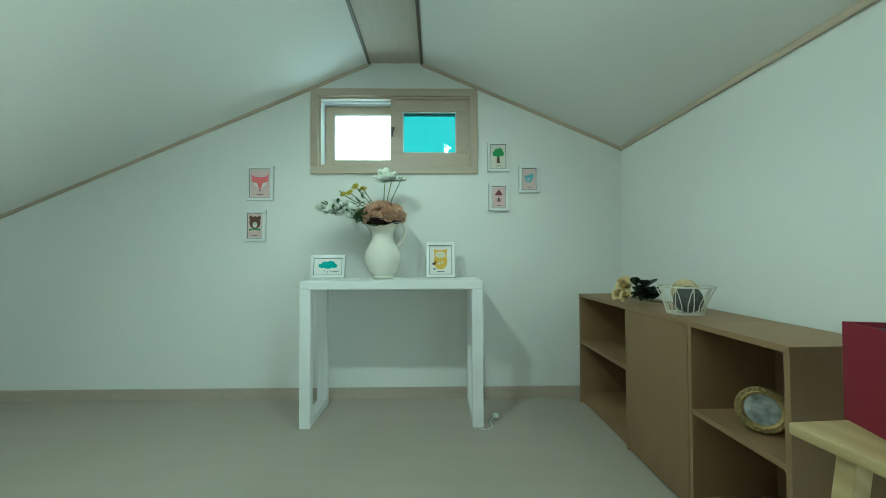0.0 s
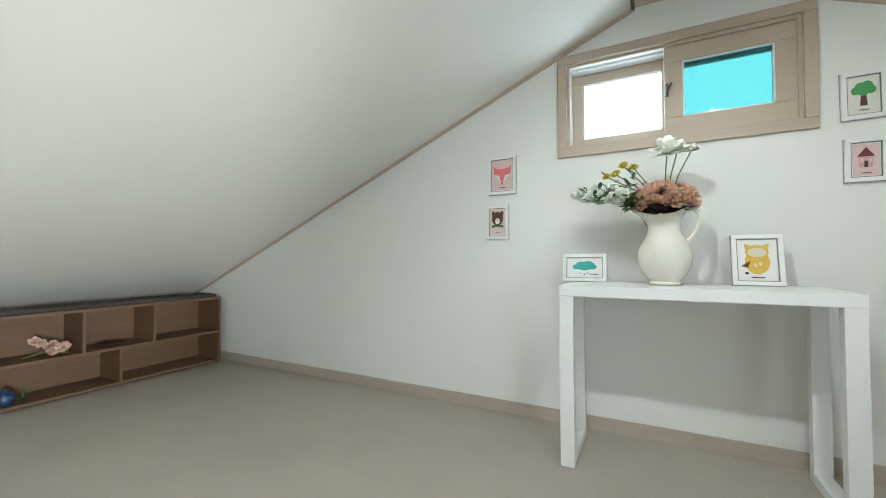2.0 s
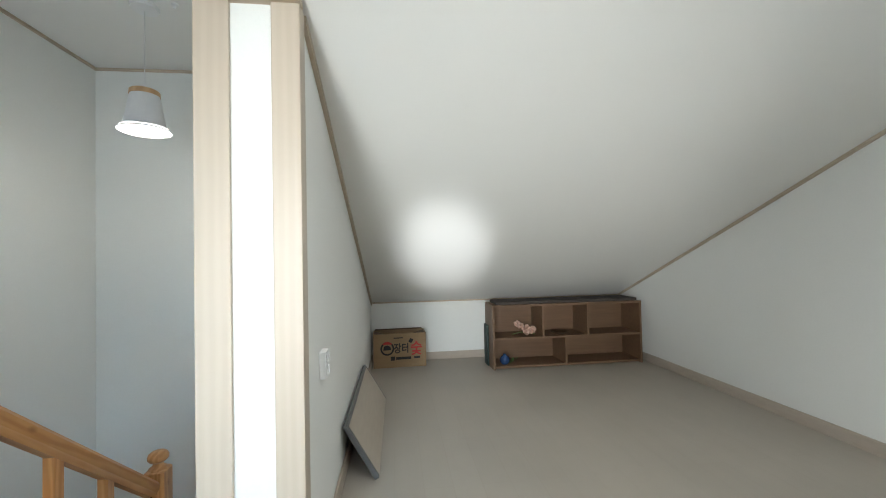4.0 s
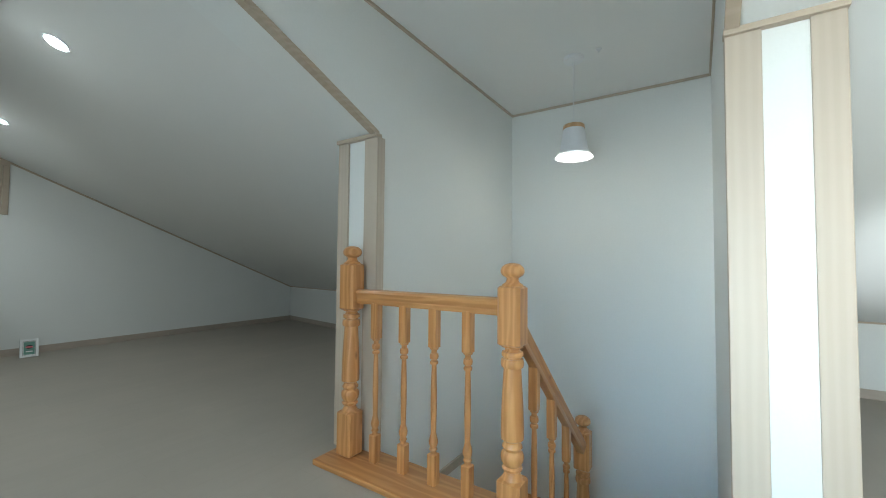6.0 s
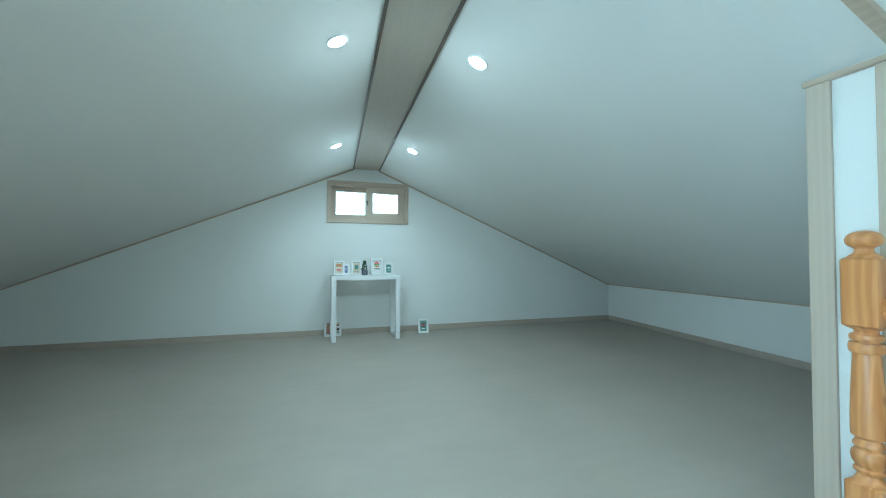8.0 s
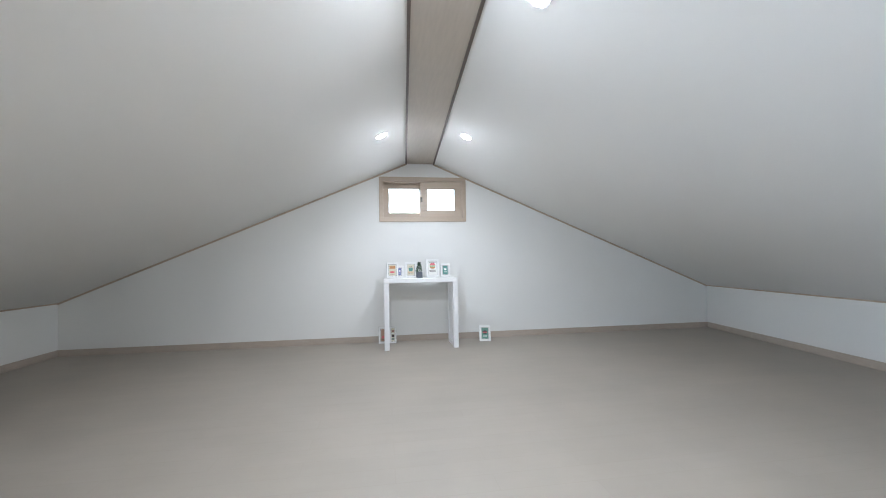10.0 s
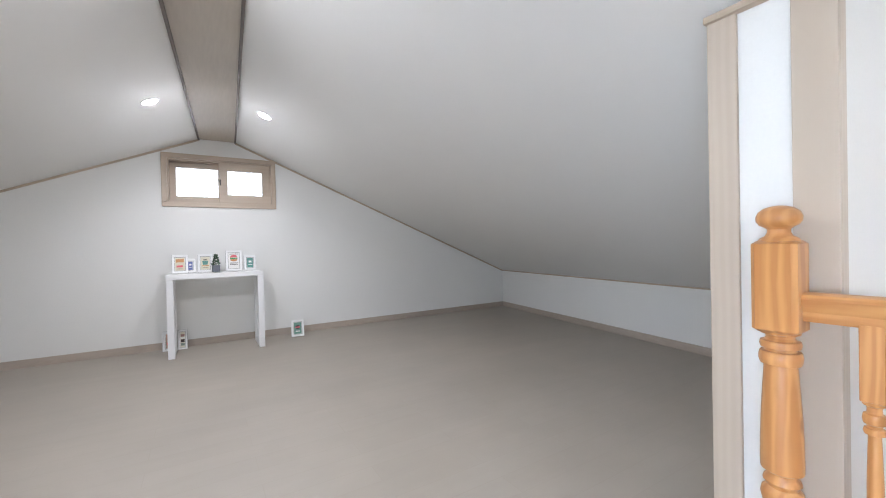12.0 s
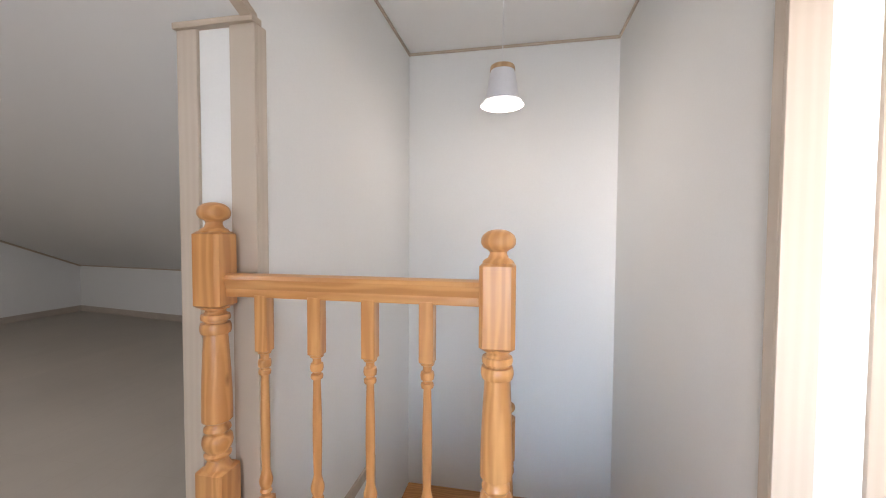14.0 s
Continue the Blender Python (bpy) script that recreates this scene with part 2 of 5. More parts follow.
PINE_Y = wood("lacquered_pine_rail", (0.62, 0.305, 0.108), (0.50, 0.218, 0.069), 11, "Y", 0.36, coat=0.35, distortion=9.0, knots=0.13)
PINE_X = wood("lacquered_pine_stair", (0.62, 0.305, 0.108), (0.50, 0.218, 0.069), 11, "X", 0.36, coat=0.35, distortion=9.0, knots=0.13)
LACQUER = material("white_lacquer", (0.80, 0.80, 0.80), 0.35, stain=0.02, stain_scale=3, grain=0.01)
MDF = material("maple_board", (0.25, 0.155, 0.077), 0.5, grain=0.06, grain_scale=28, stain=0.04, stain_scale=3, stretch=(1, 1, 0.12), bump=0.08, bump_scale=200, vary=0.04)
OAK = material("oak_board", (0.165, 0.093, 0.050), 0.5, grain=0.14, grain_scale=45, stain=0.06, stain_scale=4, stretch=(0.08, 1, 1), bump=0.1, bump_scale=200, vary=0.05)
SASH = wood("wrapped_sash", (0.50, 0.41, 0.32), (0.488, 0.398, 0.308), 8, "X", 0.4, bump=0.04, distortion=2)
PVC = material("white_plastic", (0.78, 0.78, 0.78), 0.35, stain=0.02)
CLEAR = glass("clear_glass", (0.98, 1.0, 1.0))
TEAL = glass("teal_glass", (0.050, 0.20, 0.21))


# ---- mesh helpers ----
def part(name, bm, mat, parent=None, label="", smooth=False):
    me = bpy.data.meshes.new(name)
    bmesh.ops.recalc_face_normals(bm, faces=bm.faces)
    bm.to_mesh(me)
    bm.free()
    me.materials.append(mat)
    if smooth:
        me.shade_smooth()
        me.set_sharp_from_angle(angle=radians(38))
    ob = new(name, me)
    if parent is not None:
        ob.parent = parent
    return tagged(ob, label)


def box(bm, x0, y0, z0, x1, y1, z1, bevel=0.0, m=None):
    made = bmesh.ops.create_cube(bm, size=1)["verts"]
    for v in made:
        v.co = Vector(((x0 + x1) / 2 + v.co.x * (x1 - x0), (y0 + y1) / 2 + v.co.y * (y1 - y0), (z0 + z1) / 2 + v.co.z * (z1 - z0)))
    if bevel:
        edges = {e for v in made for e in v.link_edges}
        made = bmesh.ops.bevel(bm, geom=list(edges), offset=bevel, segments=2, affect="EDGES", profile=0.6)["verts"]
    if m is not None:
        bmesh.ops.transform(bm, matrix=m, verts=list({v for v in made}))
    return bm


def boxed(*a, **k):
    return box(bmesh.new(), *a, **k)


def prism(bm, outline, axis, a, b):
    """A flat outline of two coordinates, drawn out along the third axis from a to b."""
    def at(p, s):
        return {"x": (s, p[0], p[1]), "y": (p[0], s, p[1]), "z": (p[0], p[1], s)}[axis]
    lo, hi = [bm.verts.new(at(p, a)) for p in outline], [bm.verts.new(at(p, b)) for p in outline]
    bm.faces.new(lo), bm.faces.new(hi)
    for i in range(len(outline)):
        j = (i + 1) % len(outline)
        bm.faces.new((lo[i], lo[j], hi[j], hi[i]))
    return bm


def lathe(bm, profile, segments=24, at=(0, 0, 0)):
    """A turned piece from (radius, height) pairs."""
    rings = []
    for r, z in profile:
        if r < 1e-5:
            rings.append([bm.verts.new((at[0], at[1], at[2] + z))])
        else:
            rings.append([bm.verts.new((at[0] + r * math.cos(2 * math.pi * i / segments), at[1] + r * math.sin(2 * math.pi * i / segments), at[2] + z))
                          for i in range(segments)])
    for lo, hi in zip(rings, rings[1:]):
        for i in range(segments):
            j = (i + 1) % segments
            ring = [lo[i % len(lo)], lo[j % len(lo)], hi[j % len(hi)], hi[i % len(hi)]]
            ring = list(dict.fromkeys(ring))
            if len(ring) > 2:
                bm.faces.new(ring)
    for ring in (rings[0], rings[-1]):
        if len(ring) > 2:
            bm.faces.new(ring)
    return bm


def tube(bm, points, radius, sides=8):
    """A round rod along points; radius is one number or one for each point."""
    points = [Vector(p) for p in points]
    rad = radius if isinstance(radius, (list, tuple)) else [radius] * len(points)
    rings = []
    for i, p in enumerate(points):
        way = (points[min(i + 1, len(points) - 1)] - points[max(i - 1, 0)]).normalized()
        side = way.orthogonal().normalized() if i == 0 else (side - way * side.dot(way)).normalized()
        up = way.cross(side)
        rings.append([bm.verts.new(p + (side * math.cos(2 * math.pi * k / sides) + up * math.sin(2 * math.pi * k / sides)) * rad[i]) for k in range(sides)])
    for lo, hi in zip(rings, rings[1:]):
        for k in range(sides):
            j = (k + 1) % sides
            bm.faces.new((lo[k], lo[j], hi[j], hi[k]))
    bm.faces.new(rings[0]), bm.faces.new(rings[-1])
    return bm


def thing(name, m, label, category, group=""):
    ob = new(name)
    ob.empty_display_size = 0.1
    ob.matrix_world = m
    return tagged(ob, label, category, group)


def structure(name, bm, mat, label, smooth=False):
    return tagged(part(name, bm, mat, None, label, smooth), "", name.split("_")[0], "", "structure")


# ---- the shell ----
def gable(name, y0, y1, xl, xr, hole, label):
    bm = bmesh.new()
    hx0, hx1, hz0, hz1 = hole
    top = lambda x: roof_z(x) + 0.12
    prism(bm, [(xl, -0.1), (hx0, -0.1), (hx0, top(hx0)), (xl, top(xl))], "y", y0, y1)
    prism(bm, [(hx1, -0.1), (xr, -0.1), (xr, top(xr)), (hx1, top(hx1))], "y", y0, y1)
    prism(bm, [(hx0, -0.1), (hx1, -0.1), (hx1, hz0), (hx0, hz0)], "y", y0, y1)
    prism(bm, [(hx0, hz1), (hx1, hz1), (hx1, top(hx1)), (RIDGE_R, top(0)), (RIDGE_L, top(0)), (hx0, top(hx0))], "y", y0, y1)
    return structure(name, bm, WALLPAPER, label)


WIN_A = (-0.515, 0.556, 1.59, 2.09)
WIN_B = (-0.54, 0.525, 1.60, 2.095)
gable("wall_gable_north", 0, 0.25, EAVE_L - 0.2, EAST_X + 0.2, WIN_A, "white papered gable wall with a high sliding window")
gable("wall_gable_south", B_END - 0.25, B_END, EAVE_L - 0.2, EAVE_R + 0.2, WIN_B, "white papered gable wall above the far console table")

bm = bmesh.new()
box(bm, EAVE_L - 0.2, A_WALL, -0.1, EAVE_L, 0, roof_z(EAVE_L) + 0.1)
structure("wall_eave_west_a", bm, WALLPAPER, "low white knee wall under the slope")
NEAR_EAVE = eave_b(B_WALL)
bm = bmesh.new()
prism(bm, [(EAVE_L - 0.25, B_END), (EAVE_L, B_END), (NEAR_EAVE, B_WALL), (EAVE_L - 0.25, B_WALL)], "z", -0.1, EAVE_Z + 0.1)
structure("wall_eave_west_b", bm, WALLPAPER, "low white knee wall along the large room")
bm = bmesh.new()
box(bm, EAVE_R, B_END, -0.1, EAVE_R + 0.2, B_WALL, roof_z(EAVE_R) + 0.1)
structure("wall_eave_east", bm, WALLPAPER, "low white knee wall at the far eave")

# the east wall, with an unseen glazed terrace door assumed at the landing
# opening made wide enough for the outside spot lamps to shine through
DOOR = (-4.4, -2.35, 2.0)
bm = bmesh.new()
box(bm, EAST_X, DOOR[1], -0.1, EAST_X + 0.2, 0, 2.6)
box(bm, EAST_X, B_STAIR, -0.1, EAST_X + 0.2, DOOR[0], 2.6)
box(bm, EAST_X, DOOR[0], DOOR[2], EAST_X + 0.2, DOOR[1], 2.6)
structure("wall_east", bm, WALLPAPER, "white papered side wall behind the bookcases")

# partitions on both sides of the stairwell: solid beside the stairs, cut along the slope over the openings
def opening_line(south):
    """Underside of the header over an opening, from the jamb to the side wall."""
    if not south:
        return [(JAMB_X, roof_z(JAMB_X)), (RIDGE_L, RIDGE_Z), (RIDGE_R, RIDGE_Z), (EAST_X, roof_z(EAST_X))]
    left, right = RIDGE_L + ridge_b(B_WALL), RIDGE_R + ridge_b(B_WALL)
    xs = [JAMB_X + (left - JAMB_X) * i / 6 for i in range(7)] + [right, EAST_X]
    return [(x, roof_b(x, B_WALL)) for x in xs]


def partition(name, y0, y1, label):
    bm = bmesh.new()
    box(bm, EAVE_L - 0.2, y0, -2.7, JAMB_X, y1, 2.62)
    under = opening_line(y1 < -4)
    prism(bm, under + [(EAST_X, 2.62), (JAMB_X, 2.62)], "y", y0, y1)
    if y1 < -4:
        box(bm, EAST_X, y0, -0.1, EAVE_R + 0.2, y1, 2.62)
    structure(name, bm, WALLPAPER, label)


partition("wall_partition_north", A_STAIR, A_WALL, "thick white papered partition beside the stairwell")
partition("wall_partition_south", B_WALL, B_STAIR, "thick white papered partition between stairwell and large room")
structure("wall_stair_west", boxed(STAIR_X - 0.2, B_STAIR, -2.7, STAIR_X, A_STAIR, 2.62), WALLPAPER, "tall white papered end wall of the stairwell")

# ceilings
def slab(name, x0, x1, y0, y1, label):
    bm = bmesh.new()
    prism(bm, [(x0, roof_z(x0)), (x1, roof_z(x1)), (x1, roof_z(x1) + 0.1), (x0, roof_z(x0) + 0.1)], "y", y0, y1)
    structure(name, bm, CEILPAPER, label)


def sheet(name, corners, mat, label):
    """A slab 0.1 thick over four corners, given from below in order."""
    bm = bmesh.new()
    lo = [bm.verts.new(c) for c in corners]
    hi = [bm.verts.new((c[0], c[1], c[2] + 0.1)) for c in corners]
    bm.faces.new(lo), bm.faces.new(hi)
    for i in range(4):
        j = (i + 1) % 4
        bm.faces.new((lo[i], lo[j], hi[j], hi[i]))
    structure(name, bm, mat, label)


slab("ceiling_west_a", EAVE_L, RIDGE_L, A_WALL, 0, "white papered sloping ceiling")
slab("ceiling_east_a", RIDGE_R, EAST_X, A_WALL, 0, "white papered sloping ceiling")
structure("ceiling_ridge_a", boxed(RIDGE_L, A_WALL, RIDGE_Z, RIDGE_R, 0, RIDGE_Z + 0.1), RIDGEPAPER, "taupe flat strip along the ridge")
SHIFT = ridge_b(B_WALL)
def rolled(name, edge_in, edge_out, label):
    """A sloping ceiling of room B as a fine grid from the ridge to the eave."""
    bm = bmesh.new()
    rows = []
    for j in range(21):
        y = B_END + (B_WALL - B_END) * j / 20
        row = []
        for i in range(25):
            x = edge_in(y) + (edge_out(y) - edge_in(y)) * i / 24
            row.append((bm.verts.new((x, y, roof_b(x, y))), bm.verts.new((x, y, roof_b(x, y) + 0.1))))
        rows.append(row)
    for a, b in zip(rows, rows[1:]):
        for i in range(24):
            for k in (0, 1):
                bm.faces.new((a[i][k], a[i + 1][k], b[i + 1][k], b[i][k]))
        for i in (0, 24):
            bm.faces.new((a[i][0], b[i][0], b[i][1], a[i][1]))
    for row in (rows[0], rows[-1]):
        for i in range(24):
            bm.faces.new((row[i][0], row[i + 1][0], row[i + 1][1], row[i][1]))
    structure(name, bm, CEILPAPER, label, True)


rolled("ceiling_west_b", lambda y: RIDGE_L + ridge_b(y), eave_b, "white papered sloping ceiling")
rolled("ceiling_east_b", lambda y: RIDGE_R + ridge_b(y), lambda y: EAVE_R, "white papered sloping ceiling")
sheet("ceiling_ridge_b", [(RIDGE_L, B_END, RIDGE_Z), (RIDGE_R, B_END, RIDGE_Z), (RIDGE_R + SHIFT, B_WALL, RIDGE_Z), (RIDGE_L + SHIFT, B_WALL, RIDGE_Z)], RIDGEPAPER, "taupe flat strip along the ridge")
for tag, y0, y1, shift in (("a", A_WALL, 0, 0), ("b", B_WALL, B_END, SHIFT)):
    bm = bmesh.new()
    for x in (RIDGE_L, RIDGE_R):
        prism(bm, [(x - 0.009 + shift, y0), (x + 0.009 + shift, y0), (x + 0.009, y1), (x - 0.009, y1)], "z", RIDGE_Z - 0.014, RIDGE_Z + 0.004)
    structure("trim_ridge_" + tag, bm, DARKLINE, "dark narrow mouldings along the ridge strip")
structure("ceiling_flat", boxed(STAIR_X, B_STAIR, FLAT_Z, EAST_X, A_STAIR, FLAT_Z + 0.1), CEILPAPER, "flat white ceiling over the stairwell")

# floors and the stairwell edge
FLOOR_EDGE = -1.16
bm = bmesh.new()
box(bm, EAVE_L, A_WALL, -0.15, EAST_X, 0, FZ)
box(bm, JAMB_X, A_STAIR, -0.15, EAST_X, A_WALL, FZ)
box(bm, FLOOR_EDGE, B_STAIR, -0.15, EAST_X, A_STAIR, FZ)
box(bm, JAMB_X, B_WALL, -0.15, EAST_X, B_STAIR, FZ)
box(bm, EAVE_L, B_END, -0.15, EAVE_R, B_WALL, FZ)
bmesh.ops.remove_doubles(bm, verts=bm.verts, dist=0.0005)
structure("floor", bm, FLOOR, "pale ash-pattern vinyl floor with faint scuffs")
structure("wall_stair_edge", boxed(FLOOR_EDGE, B_STAIR, -2.7, FLOOR_EDGE + 0.15, A_STAIR, -0.15), WALLPAPER, "white wall under the landing edge")

# skirtings
def skirting(name, runs):
    bm = bmesh.new()
    for x0, y0, x1, y1 in runs:
        prism(bm, [(x0, y0), (x1, y0), (x1, y1), (x0, y1)], "z", FZ, FZ + 0.072)
        # a narrow rounded lip along the top
        box(bm, x0 + 0.002, y0 + 0.002, FZ + 0.072, x1 - 0.002, y1 - 0.002, FZ + 0.077)
    structure(name, bm, BASEBOARD, "taupe wood-pattern skirting board")


skirting("baseboard_a", [(EAVE_L, -0.014, EAST_X, -0.001), (EAVE_L + 0.001, A_WALL + 0.014, EAVE_L + 0.014, -0.014), (EAVE_L, A_WALL + 0.001, JAMB_X - 0.07, A_WALL + 0.014), (EAST_X - 0.014, -2.7, EAST_X - 0.001, -0.014)])
skirting("baseboard_b", [(EAVE_L, B_END + 0.001, EAVE_R, B_END + 0.014), (EAVE_R - 0.014, B_END + 0.014, EAVE_R - 0.001, B_WALL - 0.014), (EAVE_L, B_WALL - 0.014, JAMB_X - 0.07, B_WALL - 0.001)])

bm = bmesh.new()
prism(bm, [(EAVE_L + 0.001, B_END + 0.014), (EAVE_L + 0.014, B_END + 0.014), (NEAR_EAVE + 0.014, B_WALL - 0.014), (NEAR_EAVE + 0.001, B_WALL - 0.014)], "z", FZ, FZ + 0.076)
structure("baseboard_eave_b", bm, BASEBOARD, "taupe wood-pattern skirting board")

# mouldings where walls meet ceilings
def slope_strip(bm, x0, x1, y0, y1, drop=0.022):
    prism(bm, [(x0, roof_z(x0)), (x1, roof_z(x1)), (x1, roof_z(x1) - drop), (x0, roof_z(x0) - drop)], "y", y0, y1)


for tag, y0, y1, xr in (("gable_north", -0.014, -0.001, EAST_X), ("gable_south", B_END + 0.001, B_END + 0.014, EAVE_R)):
    bm = bmesh.new()
    slope_strip(bm, EAVE_L, RIDGE_L, y0, y1)
    slope_strip(bm, RIDGE_R, xr, y0, y1)
    structure("trim_" + tag, bm, MOULD, "beige ceiling moulding along the gable")
bm = bmesh.new()
slope_strip(bm, EAVE_L, JAMB_X - 0.06, A_WALL + 0.001, A_WALL + 0.016, 0.03)
structure("trim_partition_north", bm, MOULD, "beige ceiling moulding along the partition")
bm = bmesh.new()
box(bm, EAVE_L + 0.001, A_WALL, roof_z(EAVE_L) - 0.012, EAVE_L + 0.012, 0, roof_z(EAVE_L) + 0.004)
prism(bm, [(EAVE_L + 0.001, B_END), (EAVE_L + 0.012, B_END), (NEAR_EAVE + 0.012, B_WALL), (NEAR_EAVE + 0.001, B_WALL)], "z", EAVE_Z - 0.012, EAVE_Z + 0.004)
box(bm, EAVE_R - 0.012, B_END, roof_z(EAVE_R) - 0.012, EAVE_R - 0.001, B_WALL, roof_z(EAVE_R) + 0.004)
structure("trim_eaves", bm, MOULD, "thin beige mouldings above the knee walls")
bm = bmesh.new()
box(bm, EAST_X - 0.016, A_WALL, roof_z(EAST_X) - 0.024, EAST_X - 0.001, 0, roof_z(EAST_X) + 0.004)
structure("trim_east", bm, MOULD, "beige ceiling moulding along the side wall")
bm = bmesh.new()
box(bm, STAIR_X, A_STAIR - 0.014, FLAT_Z - 0.02, EAST_X, A_STAIR - 0.001, FLAT_Z - 0.001)
box(bm, STAIR_X, B_STAIR + 0.001, FLAT_Z - 0.02, EAST_X, B_STAIR + 0.014, FLAT_Z - 0.001)
box(bm, STAIR_X + 0.001, B_STAIR + 0.014, FLAT_Z - 0.02, STAIR_X + 0.014, A_STAIR - 0.014, FLAT_Z - 0.001)
structure("trim_flat_ceiling", bm, MOULD, "beige moulding round the flat ceiling")


# casings round the openings: flat boards on the corners of the jambs and along the slope
def opening_casing(name, y_room, y_stair):
    s = 1 if y_room > y_stair else -1
    head = opening_line(s < 0)[0][1]
    for corner, inward in ((y_room, -s), (y_stair, s)):
        bm = bmesh.new()
        w = 0.072 if corner == y_room else 0.088
        a, b = sorted((corner - inward * 0.012, corner + inward * w))
        box(bm, JAMB_X - 0.001, a, FZ + 0.001, JAMB_X + 0.014, b, head - 0.012, 0.003)
        a, b = sorted((corner - inward * 0.012, corner - inward * 0.0005))
        box(bm, JAMB_X - 0.05, a, FZ + 0.001, JAMB_X - 0.001, b, head - 0.03, 0.002)
        structure(name + ("_room" if corner == y_room else "_stair"), bm, CASING, "beige wood-pattern corner casing")
    bm = bmesh.new()
    lo, hi = sorted((y_room, y_stair))
    # along the slope on the stair side, and across the jamb's head
    a, b = sorted((y_stair - s * 0.012, y_stair + s * 0.03))
    line = opening_line(s < 0)
    for (x0, z0), (x1, z1) in zip(line, line[1:]):
        prism(bm, [(x0, z0), (x1, z1), (x1, z1 - 0.03), (x0, z0 - 0.03)], "y", a, b)
    top = line[0][1]
    box(bm, JAMB_X - 0.02, lo - 0.016, top - 0.034, JAMB_X + 0.03, hi + 0.016, top - 0.012, 0.003)
    structure(name + "_head", bm, MOULD, "beige edging along the slope over the opening")


opening_casing("trim_opening_north", A_WALL, A_STAIR)
opening_casing("trim_opening_south", B_WALL, B_STAIR)


# ---- windows ----
DARKMETAL = material("dark_handle", (0.10, 0.09, 0.08), 0.35, 0.6)
GLOW_SKY = glowing("bright_hazy_sky", (0.93, 0.97, 1.0), 4.4)


def sash(parent, x0, x1, z0, z1, y, rail, pane_mat, room):
    """One sliding sash: four rails, a gasket and its pane. room: +1 where the room lies towards -y."""
    ob = part("window_sash", bmesh.new(), SASH, parent)
    bm = bmesh.new()
    d = 0.018
    for a in ((x0, z0, x1, z0 + rail), (x0, z1 - rail, x1, z1), (x0, z0 + rail, x0 + rail, z1 - rail), (x1 - rail, z0 + rail, x1, z1 - rail)):
        box(bm, a[0], y - d, a[1], a[2], y + d, a[3], 0.003)
    bm.to_mesh(ob.data)
    bm.free()
    bm = bmesh.new()
    g = 0.007
    for a in ((x0 + rail - 0.001, z0 + rail - 0.001, x1 - rail + 0.001, z0 + rail + g), (x0 + rail - 0.001, z1 - rail - g, x1 - rail + 0.001, z1 - rail + 0.001),
              (x0 + rail - 0.001, z0 + rail, x0 + rail + g, z1 - rail), (x1 - rail - g, z0 + rail, x1 - rail + 0.001, z1 - rail)):
        box(bm, a[0], y - d * 0.7, a[1], a[2], y + d * 0.7, a[3])
    part("gasket", bm, PVC, ob, "white rubber gasket")
    pane = part("pane", boxed(x0 + rail, y - 0.003, z0 + rail, x1 - rail, y + 0.003, z1 - rail), pane_mat, ob)
    pane.visible_shadow = False
    return ob


